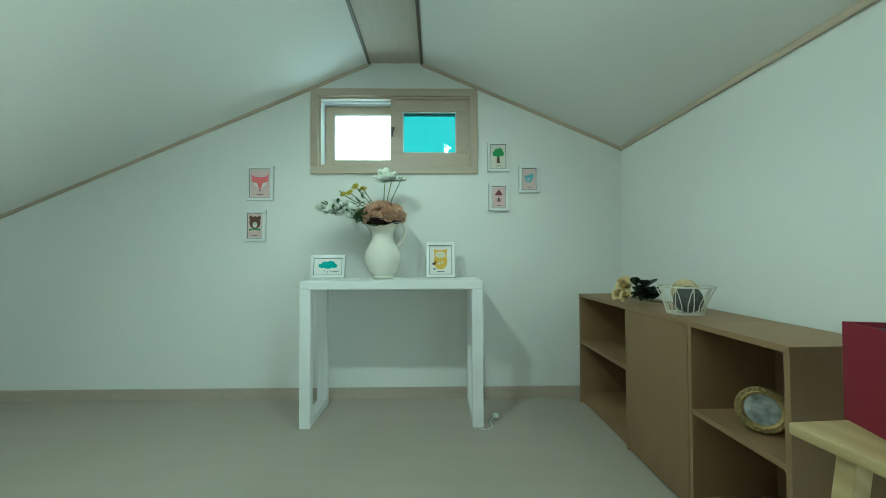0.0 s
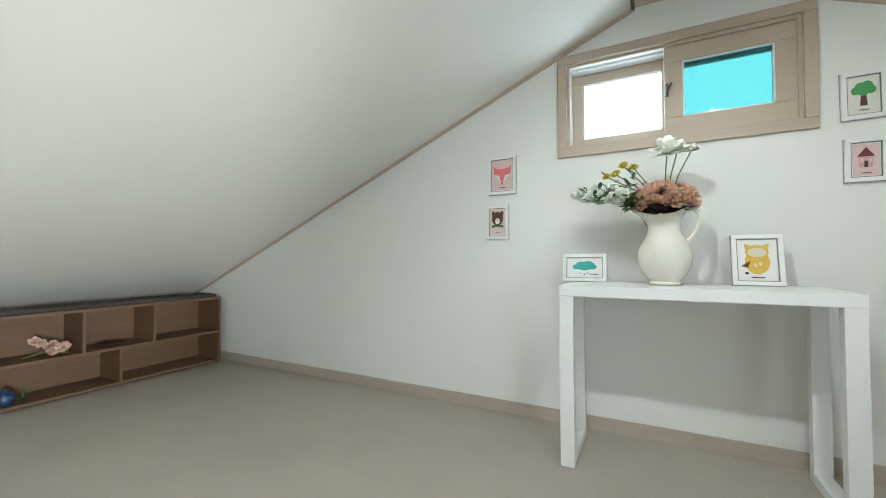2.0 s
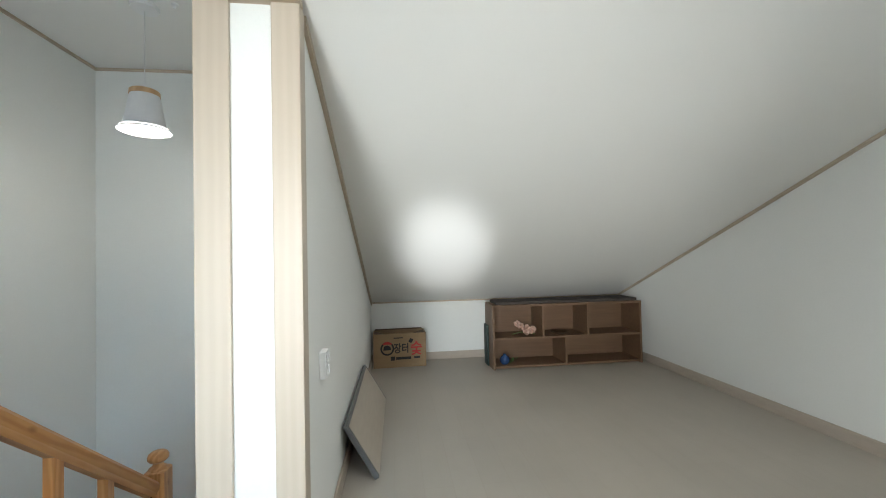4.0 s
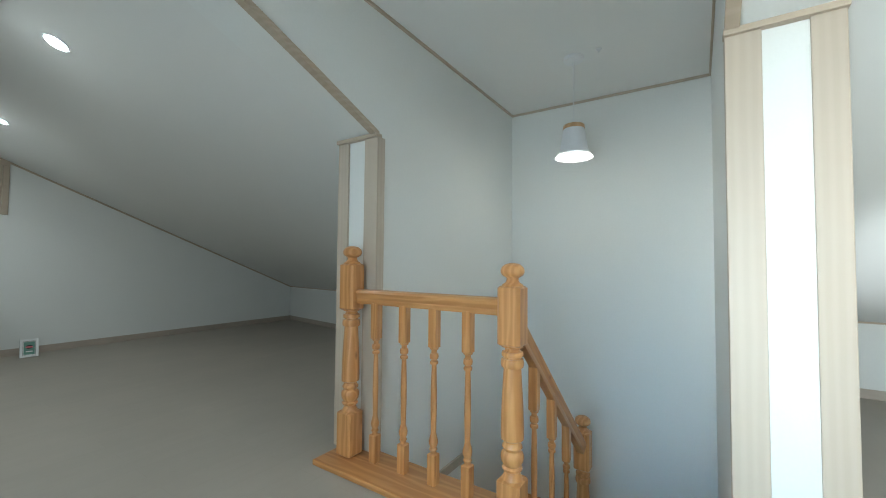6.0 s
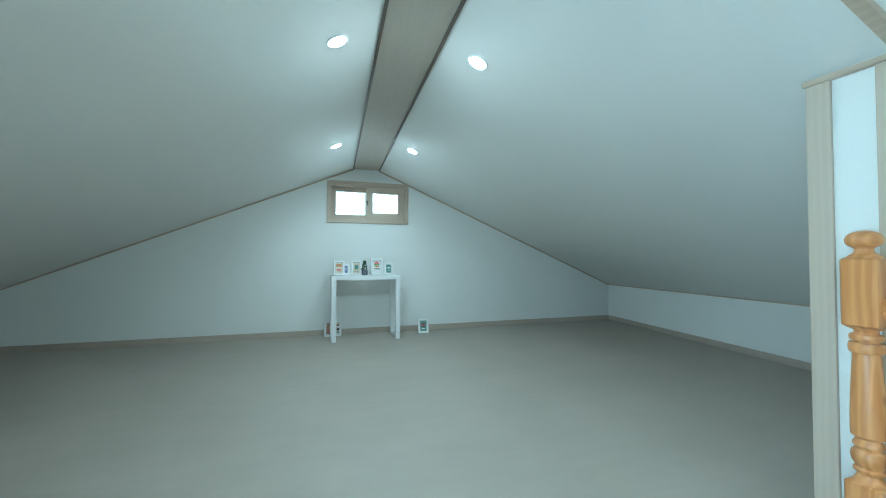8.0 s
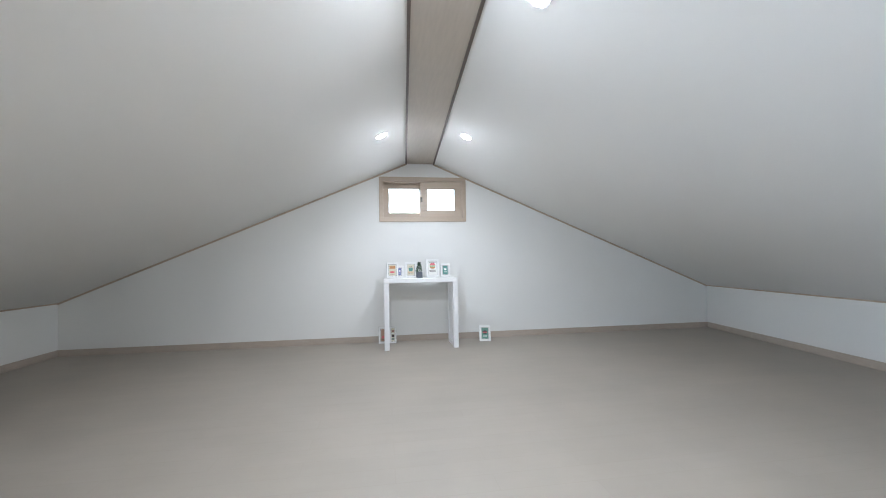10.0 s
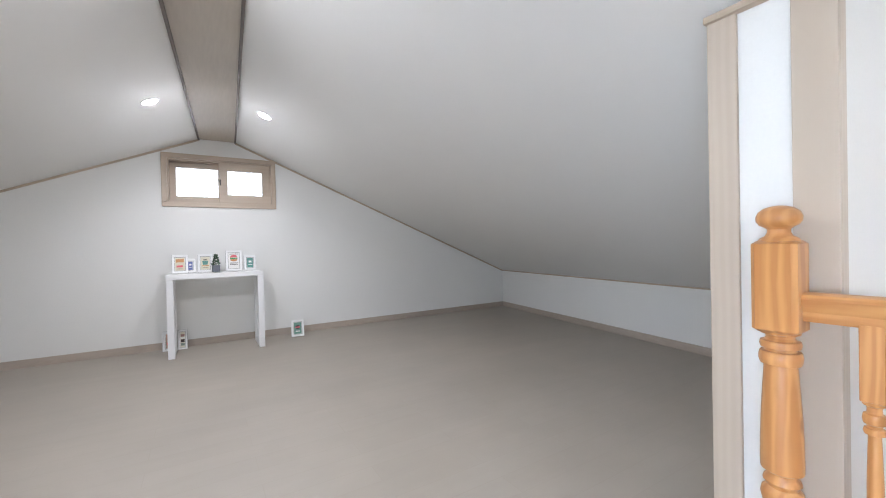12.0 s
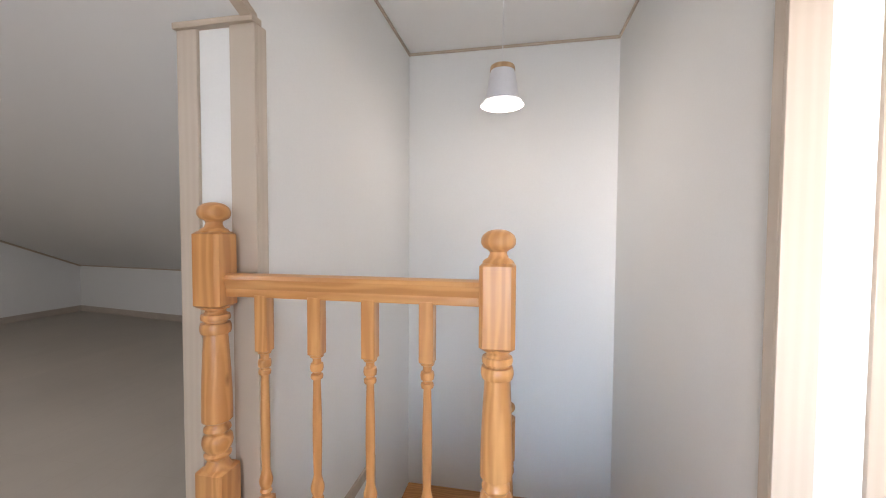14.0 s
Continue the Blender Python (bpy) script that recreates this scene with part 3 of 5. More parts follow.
def window(name, hole, wall_y, room, label, near_first, near_pane, far_pane, lining):
    """A two-track sliding window in a wrapped frame. room: the direction in y in which the room lies."""
    x0, x1, z0, z1 = hole
    top = tagged(new(name), label, "window", "", "structure")
    mid = (x0 + x1) / 2
    # casing on the wall, proud of the paper
    bm = bmesh.new()
    w, out = 0.052, wall_y + room * 0.02
    a, b = sorted((out, wall_y - room * 0.002))
    for q in ((x0 - w, z0 - w, x1 + w, z0), (x0 - w, z1, x1 + w, z1 + w), (x0 - w, z0, x0, z1), (x1, z0, x1 + w, z1)):
        box(bm, q[0], a, q[1], q[2], b, q[3], 0.004)
    # the casing returns into the opening as far as the inner track
    a, b = sorted((wall_y - room * 0.001, wall_y - room * (0.011 if lining == PVC else 0.052)))
    t = 0.016
    for q in ((x0 + 0.001, z0 + 0.001, x1 - 0.001, z0 + t), (x0 + 0.001, z1 - t, x1 - 0.001, z1 - 0.001), (x0 + 0.001, z0 + t, x0 + t, z1 - t), (x1 - t, z0 + t, x1 - 0.001, z1 - t)):
        box(bm, q[0], a, q[1], q[2], b, q[3])
    part("window_frame", bm, SASH, top, "beige wood-pattern casing")
    # lining of the opening
    bm = bmesh.new()
    a, b = sorted((wall_y, wall_y - room * 0.25))
    t = 0.012
    for q in ((x0, z0, x1, z0 + t), (x0, z1 - t, x1, z1), (x0, z0 + t, x0 + t, z1 - t), (x1 - t, z0 + t, x1, z1 - t)):
        box(bm, q[0] + 0.0005, a + 0.003, q[1] + 0.0005, q[2] - 0.0005, b, q[3] - 0.0005)
    for k in (0.055, 0.115, 0.175):
        y = wall_y - room * k
        for q in ((x0, z0 + t, x1, z0 + t + 0.012), (x0, z1 - t - 0.012, x1, z1 - t)):
            box(bm, q[0] + t, y - 0.004, q[1], q[2] - t, y + 0.004, q[3])
    part("lining", bm, lining, top, "lining of the opening with sash tracks")
    near_y, far_y = wall_y - room * 0.03, wall_y - room * 0.145
    lo, hi = z0 + t + 0.004, z1 - t - 0.004
    over = 0.03
    spans = ((x0 + t, mid + over), (mid - over, x1 - t))
    near, far = (spans[0], spans[1]) if near_first else (spans[1], spans[0])
    near_sash = sash(top, *near, lo + 0.0005, hi, near_y, 0.085, near_pane, room)
    far_sash = sash(top, *far, lo, hi, far_y, 0.062, far_pane, room)
    # crescent lock on the meeting stile
    bm = bmesh.new()
    hx = near[1] - 0.012 if near_first else near[0] + 0.012
    hy = near_y + room * 0.02
    zc = (z0 + z1) / 2
    box(bm, hx - 0.008, min(hy, hy + room * 0.012), zc - 0.035, hx + 0.008, max(hy, hy + room * 0.012), zc + 0.035, 0.003)
    tube(bm, [(hx, hy + room * 0.015, zc - 0.01), (hx + 0.012, hy + room * 0.025, zc + 0.012), (hx + 0.02, hy + room * 0.025, zc + 0.03)], 0.005, 6)
    part("latch", bm, DARKMETAL, near_sash, "small dark crescent lock")
    # insect-screen frame on the outermost track
    bm = bmesh.new()
    y, r = wall_y - room * 0.205, 0.032
    c0, c1 = near
    for q in ((c0, lo, c1, lo + r), (c0, hi - 0.048, c1, hi), (c0, lo + r, c0 + r, hi - r), (c1 - 0.055, lo + r, c1, hi - r)):
        box(bm, q[0], y - 0.01, q[1], q[2], y + 0.01, q[3])
    part("screen_frame", bm, PVC, top)
    return top


window("window_1", WIN_A, 0.0, -1, "two-track sliding window, beige wrapped frame, teal pane slid half over", False, TEAL, CLEAR, PVC)
window("window_2", WIN_B, B_END, 1, "two-track sliding window, beige wrapped frame, bright white panes", True, CLEAR, CLEAR, SASH)
structure("backdrop_north", boxed(-4, 2.2, 0.5, 4, 2.22, 6), GLOW_SKY, "bright hazy sky outside the window")
structure("backdrop_south", boxed(-4, -11.9, 0.5, 4, -11.88, 6), GLOW_SKY, "bright hazy sky outside the window")

# glazed terrace door on the landing, behind the camera's way: unseen, assumed from the daylight
door = tagged(new("door_1"), "assumed glazed terrace door with a white frame, never in view", "door", "", "structure")
bm = bmesh.new()
dx = EAST_X + 0.08
for y0, y1 in ((DOOR[0], DOOR[0] + 0.09), (DOOR[1] - 0.09, DOOR[1])):
    box(bm, dx, y0, FZ, dx + 0.05, y1, DOOR[2], 0.004)
box(bm, dx, DOOR[0] + 0.09, DOOR[2] - 0.09, dx + 0.05, DOOR[1] - 0.09, DOOR[2], 0.004)
box(bm, dx, DOOR[0] + 0.09, FZ, dx + 0.05, DOOR[1] - 0.09, 0.1, 0.004)
part("door_frame", bm, PVC, door)
pane = part("pane", boxed(dx + 0.022, DOOR[0] + 0.09, 0.1, dx + 0.028, DOOR[1] - 0.09, DOOR[2] - 0.09), CLEAR, door)
pane.visible_shadow = False
structure("ground_terrace", boxed(EAST_X, -8, -0.2, 9, 3, -0.06), material("terrace_concrete", (0.36, 0.35, 0.33), 0.85, grain=0.15, grain_scale=30, stain=0.15), "assumed grey concrete roof terrace, never in view")


# ---- staircase and balustrade ----
RISE, GO, X_TOP = 0.18, 0.235, -1.18
stairs = tagged(new("stairs"), "pine staircase going down between white walls", "stairs", "", "structure")
RISER = material("riser_white", (0.74, 0.73, 0.70), 0.5, stain=0.04)
Y_MID = -3.86
for i in range(6):
    z = -RISE * (i + 1)
    x1 = X_TOP - GO * i
    x0 = x1 - GO if i < 5 else STAIR_X
    y0 = Y_MID if i < 5 else B_STAIR
    part("tread", boxed(x0, y0 + 0.002, z - 0.03, x1 + 0.02, A_STAIR - 0.002, z, 0.006), PINE_Y, stairs)
    part("riser", boxed(x1 - 0.012, Y_MID + 0.002, z + 0.001, x1, A_STAIR - 0.002, z + RISE - 0.031), RISER, stairs)
for i in range(7):
    z = -RISE * (7 + i)
    x0 = -2.355 + GO * i
    part("tread", boxed(x0 - 0.02, B_STAIR + 0.002, z - 0.03, min(x0 + GO, FLOOR_EDGE - 0.002), Y_MID - 0.06, z, 0.006), PINE_Y, stairs)
    part("riser", boxed(x0, B_STAIR + 0.002, z + 0.001, x0 + 0.012, Y_MID - 0.06, z + RISE - 0.031), RISER, stairs)
bm = bmesh.new()
prism(bm, [(X_TOP - 0.02, -0.02), (-2.36, -1.10), (-2.36, -1.36), (X_TOP - 0.02, -0.28)], "y", Y_MID - 0.03, Y_MID)
part("stringer", bm, PINE_X, stairs)
structure("floor_lower", boxed(STAIR_X, B_STAIR, -2.75, FLOOR_EDGE, A_STAIR, -2.7), FLOOR, "floor at the foot of the stairs")

# head and side casing of a door down in the stairwell
bm = bmesh.new()
box(bm, -2.36, B_STAIR + 0.001, -0.45, FLOOR_EDGE - 0.02, B_STAIR + 0.018, -0.385, 0.003)
box(bm, -2.36, B_STAIR + 0.001, -1.08, -2.295, B_STAIR + 0.018, -0.45, 0.003)
structure("trim_lower_door", bm, CASING, "beige casing of an opening down the stairwell")

rail = thing("balustrade", Matrix.Translation((-1.2, -4.3, 0)), "lacquered knotty pine balustrade with turned posts around the stairwell", "balustrade")
FROM_RAIL = Matrix.Translation((1.2, 4.3, 0))


def square_block(bm, cx, cy, z0, z1, half, chamfer, flare=0.0):
    """A square post section with chamfered corners and pyramid-cut ends."""
    def ring(z, h, c):
        pts = [(h - c, -h), (h, -h + c), (h, h - c), (h - c, h), (-h + c, h), (-h, h - c), (-h, -h + c), (-h + c, -h)]
        return [bm.verts.new((cx + p[0], cy + p[1], z)) for p in pts]
    e = half * 0.28
    rings = [ring(z0, half * 0.82, chamfer), ring(z0 + e * 0.6, half, chamfer), ring(z1 - e * 0.6, half, chamfer), ring(z1, half * 0.82, chamfer)]
    for lo, hi in zip(rings, rings[1:]):
        for i in range(8):
            j = (i + 1) % 8
            bm.faces.new((lo[i], lo[j], hi[j], hi[i]))
    bm.faces.new(rings[0]), bm.faces.new(rings[-1])


# turned sections: (share of the largest radius, share of the height)
NEWEL_TURN = [(0.92, 0.0), (0.80, 0.02), (0.66, 0.045), (0.62, 0.06), (0.80, 0.075), (0.84, 0.09), (0.70, 0.105), (0.88, 0.135), (0.95, 0.165), (0.90, 0.195), (0.70, 0.215),
              (0.72, 0.225), (0.84, 0.24), (0.80, 0.255), (0.68, 0.27), (0.68, 0.285), (0.93, 0.30), (0.94, 0.34), (0.92, 0.45), (0.87, 0.58), (0.80, 0.70), (0.74, 0.79), (0.72, 0.82),
              (0.70, 0.825), (0.88, 0.828), (0.94, 0.845), (0.95, 0.865), (0.90, 0.885), (0.88, 0.89), (0.70, 0.893), (0.68, 0.905), (0.86, 0.909), (0.90, 0.925), (0.86, 0.942), (0.70, 0.946), (0.62, 0.958), (0.64, 0.972), (0.86, 0.978), (0.90, 1.0)]
BAL_TURN = [(0.85, 0.0), (0.60, 0.015), (0.60, 0.03), (0.80, 0.045), (0.62, 0.065), (0.86, 0.10), (0.90, 0.125), (0.70, 0.16), (0.52, 0.20), (0.56, 0.30),
            (0.62, 0.45), (0.60, 0.60), (0.52, 0.76), (0.48, 0.82), (0.48, 0.835), (0.74, 0.84), (0.82, 0.855), (0.76, 0.868), (0.56, 0.872), (0.56, 0.885), (0.80, 0.892), (0.88, 0.915), (0.80, 0.938), (0.58, 0.943), (0.54, 0.962),
            (0.58, 0.975), (0.84, 0.982), (0.92, 1.0)]


def newel(x, y, z, low):
    """A newel post whose upper block starts at z + 0.75; low: the foot of its lower block."""
    bm = bmesh.new()
    square_block(bm, 0, 0, low - z, 0.236, 0.052, 0.008)
    lathe(bm, [(0.052 * r, 0.23 + 0.565 * h) for r, h in NEWEL_TURN], 20)
    square_block(bm, 0, 0, 0.787, 1.042, 0.052, 0.012)
    lathe(bm, [(0.046, 1.036), (0.047, 1.043), (0.043, 1.049), (0.031, 1.056), (0.026, 1.066), (0.026, 1.074), (0.031, 1.079), (0.044, 1.086), (0.051, 1.097), (0.0515, 1.110), (0.046, 1.123), (0.034, 1.133), (0.02, 1.138), (0.008, 1.140), (0, 1.140)], 24)
    ob = part("newel_post", bm, PINE, rail, "turned pine newel with a ball cap", smooth=True)
    ob.matrix_basis = FROM_RAIL @ Matrix.Translation((x, y, z))
    return ob


newel(-1.168, -4.772, 0.0, FZ + 0.03)
newel(-1.187, -3.821, -0.088, -0.18)
newel(-2.415, -3.83, -1.125, -1.08)

def baluster(x, y, top, foot, turn0, turn1):
    bm = bmesh.new()
    square_block(bm, 0, 0, foot, turn0, 0.0225, 0.003)
    lathe(bm, [(0.025 * r, turn0 - 0.003 + (turn1 - turn0 + 0.006) * h) for r, h in BAL_TURN], 14)
    square_block(bm, 0, 0, turn1, top, 0.0225, 0.003)
    ob = part("baluster", bm, PINE, rail, smooth=True)
    ob.matrix_basis = FROM_RAIL @ pose(x, y, 0, 0, 0, random.uniform(-3, 3))
    return ob


for y in (-4.594, -4.403, -4.219, -4.033):
    baluster(-1.178, y, 0.835, FZ + 0.03, 0.145, 0.643)
RAIL_A, RAIL_B = Vector((-1.232, -3.826, 0.785)), Vector((-2.365, -3.83, -0.18))
for x in (-1.475, -1.745, -2.02):
    s = (x - RAIL_A.x) / (RAIL_B.x - RAIL_A.x)
    top = RAIL_A.z + s * (RAIL_B.z - RAIL_A.z)
    foot = -RISE * (1 + int((X_TOP - x) / GO))
    baluster(x, -3.83, top, foot, foot + 0.16, top - 0.24)

# moulded handrail section: (half width, height)
RAIL_SECTION = [(-0.020, -0.038), (0.020, -0.038), (0.024, -0.02), (0.021, -0.012), (0.030, 0.006), (0.033, 0.022), (0.026, 0.034), (0.012, 0.039), (-0.012, 0.039),
                (-0.026, 0.034), (-0.033, 0.022), (-0.030, 0.006), (-0.021, -0.012), (-0.024, -0.02)]
bm = prism(bmesh.new(), RAIL_SECTION, "y", -4.722, -3.870)
ob = part("handrail", bm, PINE_Y, rail, smooth=True)
ob.matrix_basis = FROM_RAIL @ Matrix.Translation((-1.178, 0, 0.863))
bm = bmesh.new()
way = RAIL_B - RAIL_A
prism(bm, [(p[0], p[1]) for p in RAIL_SECTION], "y", 0, way.length)
ob = part("handrail", bm, PINE_Y, rail, "sloping pine handrail along the stairs", smooth=True)
ob.matrix_basis = FROM_RAIL @ Matrix.LocRotScale(RAIL_A, Vector((way.x, 0, way.z)).to_track_quat("Y", "Z"), None)
ob = part("base_plank", boxed(-1.285, -4.885, FZ + 0.001, -1.012, -3.775, FZ + 0.03, 0.006), PINE_Y, rail, "pale pine board under the balusters")
ob.matrix_basis = FROM_RAIL

# ---- lamps ----
EMIT = glowing("lit_diffuser", (0.97, 0.99, 1.0), 60.0)
EMIT_WARM = glowing("lit_bulb", (1.0, 0.97, 0.92), 12.0)
for dx, dy in DOWNLIGHTS:
    side = 1 if dx < 0.1 else -1
    dz = roof_z(dx) if dy > -3 else roof_b(dx, dy)
    tilt = math.degrees(math.atan(SLOPE)) * side
    light = thing("downlight", pose(dx, dy, dz, 0, -tilt, 0), "round white recessed downlight, switched on", "downlight", "downlights in the slopes")
    part("ring", lathe(bmesh.new(), [(0.052, -0.002), (0.052, -0.006), (0.060, -0.007), (0.066, -0.003), (0.066, 0.002), (0.055, 0.002)], 28), PVC, light, smooth=True)
    # disc bulged downwards so its shape imitates the lamp's round bloom
    part("diffuser", lathe(bmesh.new(), [(0, -0.020), (0.018, -0.0185), (0.036, -0.013), (0.048, -0.006), (0.0525, -0.001), (0.0525, 0.001), (0, 0.001)], 28), EMIT, light, "glowing round diffuser, bulged to imitate bloom", smooth=True)

SHADE = material("white_shade", (0.78, 0.78, 0.80), 0.55, grain=0.02)
lampx = thing("pendant_lamp", Matrix.Translation((-2.39, -3.876, FLAT_Z)), "white bell-shaped pendant lamp with a pale wooden ring, lit", "lamp")
part("canopy", lathe(bmesh.new(), [(0, 0), (0.07, 0), (0.071, -0.012), (0.066, -0.022), (0.02, -0.028), (0, -0.028)], 28), PVC, lampx, smooth=True)
part("cord", tube(bmesh.new(), [(0, 0, -0.027), (0.002, 0.001, -0.25), (0, 0, -0.49)], 0.0025, 6), PVC, lampx)
part("ring", lathe(bmesh.new(), [(0.02, -0.478), (0.066, -0.482), (0.072, -0.488), (0.074, -0.512), (0.02, -0.514)], 28), wood("lamp_wood", (0.62, 0.40, 0.22), (0.5, 0.3, 0.15), 6, "X"), lampx, "pale wooden ring", smooth=True)
part("shade", lathe(bmesh.new(), [(0.070, -0.512), (0.078, -0.55), (0.088, -0.62), (0.100, -0.675), (0.122, -0.706), (0.128, -0.712), (0.126, -0.714), (0.097, -0.680), (0.085, -0.62), (0.066, -0.514)], 32),
     SHADE, lampx, "matt white flared shade", smooth=True)
part("bulb", lathe(bmesh.new(), [(0, -0.702), (0.119, -0.702), (0.117, -0.698), (0, -0.698)], 28), EMIT_WARM, lampx, "glowing diffuser disc")
hook = thing("ceiling_hook", Matrix.Translation((-2.36, -3.70, FLAT_Z)), "small white plastic hook screwed into the flat ceiling", "hook")
part("plate", lathe(bmesh.new(), [(0, 0), (0.018, 0), (0.018, -0.006), (0.006, -0.010), (0, -0.010)], 14), PVC, hook, smooth=True)
part("crook", tube(bmesh.new(), [(0, 0, -0.009), (0, 0, -0.022), (0.008, 0, -0.03), (0.016, 0, -0.024)], 0.003, 6), PVC, hook)

# wall socket beside the opening
socket = thing("wall_socket", Matrix.Translation((-1.552, A_WALL, 0.668)), "white double wall socket standing proud of the partition", "socket")
part("plate", boxed(-0.036, 0.0005, -0.05, 0.036, 0.026, 0.05, 0.004), PVC, socket)
for z in (-0.023, 0.023):
    ob = part("socket_cup", lathe(bmesh.new(), [(0.021, 0.0), (0.021, 0.003), (0.018, 0.003), (0.017, -0.009), (0, -0.009)], 20), PVC, socket, smooth=True)
    ob.matrix_basis = pose(0, 0.0265, z, -90, 0, 0)


# ---- console tables ----
def console_table(name, m, w, d, h, slab, leg, label):
    t = thing(name, m, label, "table")
    part("tabletop", boxed(-w / 2, -d / 2, h - slab, w / 2, d / 2, h, 0.004), LACQUER, t)
    for sx in (-1, 1):
        x0, x1 = sorted((sx * w / 2, sx * (w / 2 - leg)))
        for y0, y1 in ((-d / 2, -d / 2 + 0.05), (d / 2 - 0.05, d / 2)):
            part("leg", boxed(x0 + 0.001, y0 + 0.001, 0.0, x1 - 0.001, y1 - 0.001, h - slab, 0.003), LACQUER, t)
        part("stretcher", boxed(x0 + 0.003, -d / 2 + 0.049, 0.0, x1 - 0.003, d / 2 - 0.049, 0.045, 0.003), LACQUER, t)
    return t


TOP_A, TOP_B = 0.815, 0.812
console_table("console_table", Matrix.Translation((0.055, -0.295, FZ)), 1.06, 0.39, TOP_A - FZ, 0.05, 0.066, "white lacquered console table with open side frames under the window")
console_table("console_table", Matrix.Translation((0.082, -9.28, FZ)), 0.89, 0.41, TOP_B - FZ, 0.05, 0.062, "white lacquered console table holding small picture frames")


# ---- bookcases ----
def bookcase(name, m, w, d, h, label, shelves=(), dividers=(), door=False, board=0.02, mat=None, foot=0.05, back=True):
    """A carcass of boards that faces +y of its own pose; shelves: heights; dividers: (x, z0, z1)."""
    mat = mat or MDF
    t = thing(name, m, label, "bookcase")
    for x0, x1 in ((-w / 2, -w / 2 + board), (w / 2 - board, w / 2)):
        part("side_panel", boxed(x0, -d, 0, x1, -0.02 if door else 0, h - board, 0.0015), mat, t)
    part("top", boxed(-w / 2, -d, h - board, w / 2, 0.002, h, 0.0015), mat, t)
    part("bottom", boxed(-w / 2 + board, -d + 0.006, foot, w / 2 - board, -0.021, foot + board), mat, t)
    if foot > 0.01:
        part("plinth", boxed(-w / 2 + board, -0.039, 0, w / 2 - board, -0.021, foot), mat, t)
    if back:
        part("back_panel", boxed(-w / 2 + board, -d, foot, w / 2 - board, -d + 0.006, h - board), mat, t)
    for z in shelves:
        part("shelf", boxed(-w / 2 + board, -d + 0.006, z - board / 2, w / 2 - board, -0.004, z + board / 2, 0.001), mat, t)
    for x, z0, z1 in dividers:
        part("divider", boxed(x - board / 2, -d + 0.006, z0, x + board / 2, -0.003, z1, 0.001), mat, t)
    if door:
        part("door", boxed(-w / 2 + 0.0015, -0.019, 0.012, w / 2 - 0.0015, 0.0, h - board - 0.0015, 0.001), mat, t, "plain closed door")
    return t


def facing_west(y):
    return pose(1.285, y, FZ, 0, 0, 90)


bookcase("bookcase", facing_west(-0.435), 0.67, 0.33, 0.70 - FZ, "low maple-board bookcase with two open shelves beside the wall", shelves=(0.405,))
bookcase("cabinet", facing_west(-1.01), 0.48, 0.33, 0.70 - FZ, "low maple-board cabinet with a closed door", door=True)
bookcase("bookcase", facing_west(-1.472), 0.44, 0.33, 0.70 - FZ, "low maple-board bookcase with a round gilt frame on its shelf", shelves=(0.39,))

LOW_X, LOW_H = -3.70, 0.585
low = bookcase("bookcase", pose(LOW_X, -0.838, FZ, 0, 0, -90), 1.515, 0.33, LOW_H - FZ, "low oak-board bookcase with five open compartments under the slope", shelves=(0.292,),
               dividers=((-0.2, 0.302, 0.595), (0.255, 0.302, 0.595), (0.03, 0.03, 0.282)), mat=OAK, foot=0.01)


# ---- pictures ----
FRAME_WHITE = material("frame_white", (0.82, 0.82, 0.81), 0.4, grain=0.02)
FRAME_OUTLINE = material("frame_outline_shade", (0.30, 0.30, 0.30), 0.5, grain=0.05)
PAPER = material("picture_paper", (0.76, 0.75, 0.72), 0.7, grain=0.02)
INKS = {}


def ink(colour):
    if colour not in INKS:
        INKS[colour] = material("printed_ink", colour, 0.65, grain=0.04, grain_scale=300)
    return INKS[colour]


PINK, RED, BROWN, GREEN, BLUE = (0.72, 0.54, 0.53), (0.72, 0.16, 0.18), (0.11, 0.055, 0.03), (0.07, 0.32, 0.10), (0.20, 0.48, 0.56)
TEALI, YELLOW, CREAM, DARK, WHITE = (0.05, 0.40, 0.36), (0.68, 0.44, 0.07), (0.66, 0.62, 0.48), (0.05, 0.035, 0.035), (0.80, 0.79, 0.76)
LAV, ORANGE = (0.55, 0.52, 0.58), (0.55, 0.27, 0.12)


def disc(cx, cz, rx, rz, n=18, a0=0, a1=360):
    return [(cx + rx * math.cos(radians(a0 + (a1 - a0) * i / n)), cz + rz * math.sin(radians(a0 + (a1 - a0) * i / n))) for i in range(n + (a1 - a0 < 360))]


def rect(x0, z0, x1, z1):
    return [(x0, z0), (x1, z0), (x1, z1), (x0, z1)]


def cloud(cx, cz, s, flat=0.8):
    """Overlapping puffs that make one cloud or tree crown."""
    puffs = ((-0.62, -0.12, 0.40), (0.62, -0.12, 0.40), (-0.25, 0.20, 0.46), (0.30, 0.24, 0.50), (0, -0.12, 0.55))
    return [disc(cx + s * x, cz + s * flat * z, s * r, s * flat * r, 16) for x, z, r in puffs]


FRAME_SHADE = material("inner_shade_grey", (0.20, 0.19, 0.18), 0.6, grain=0.1)


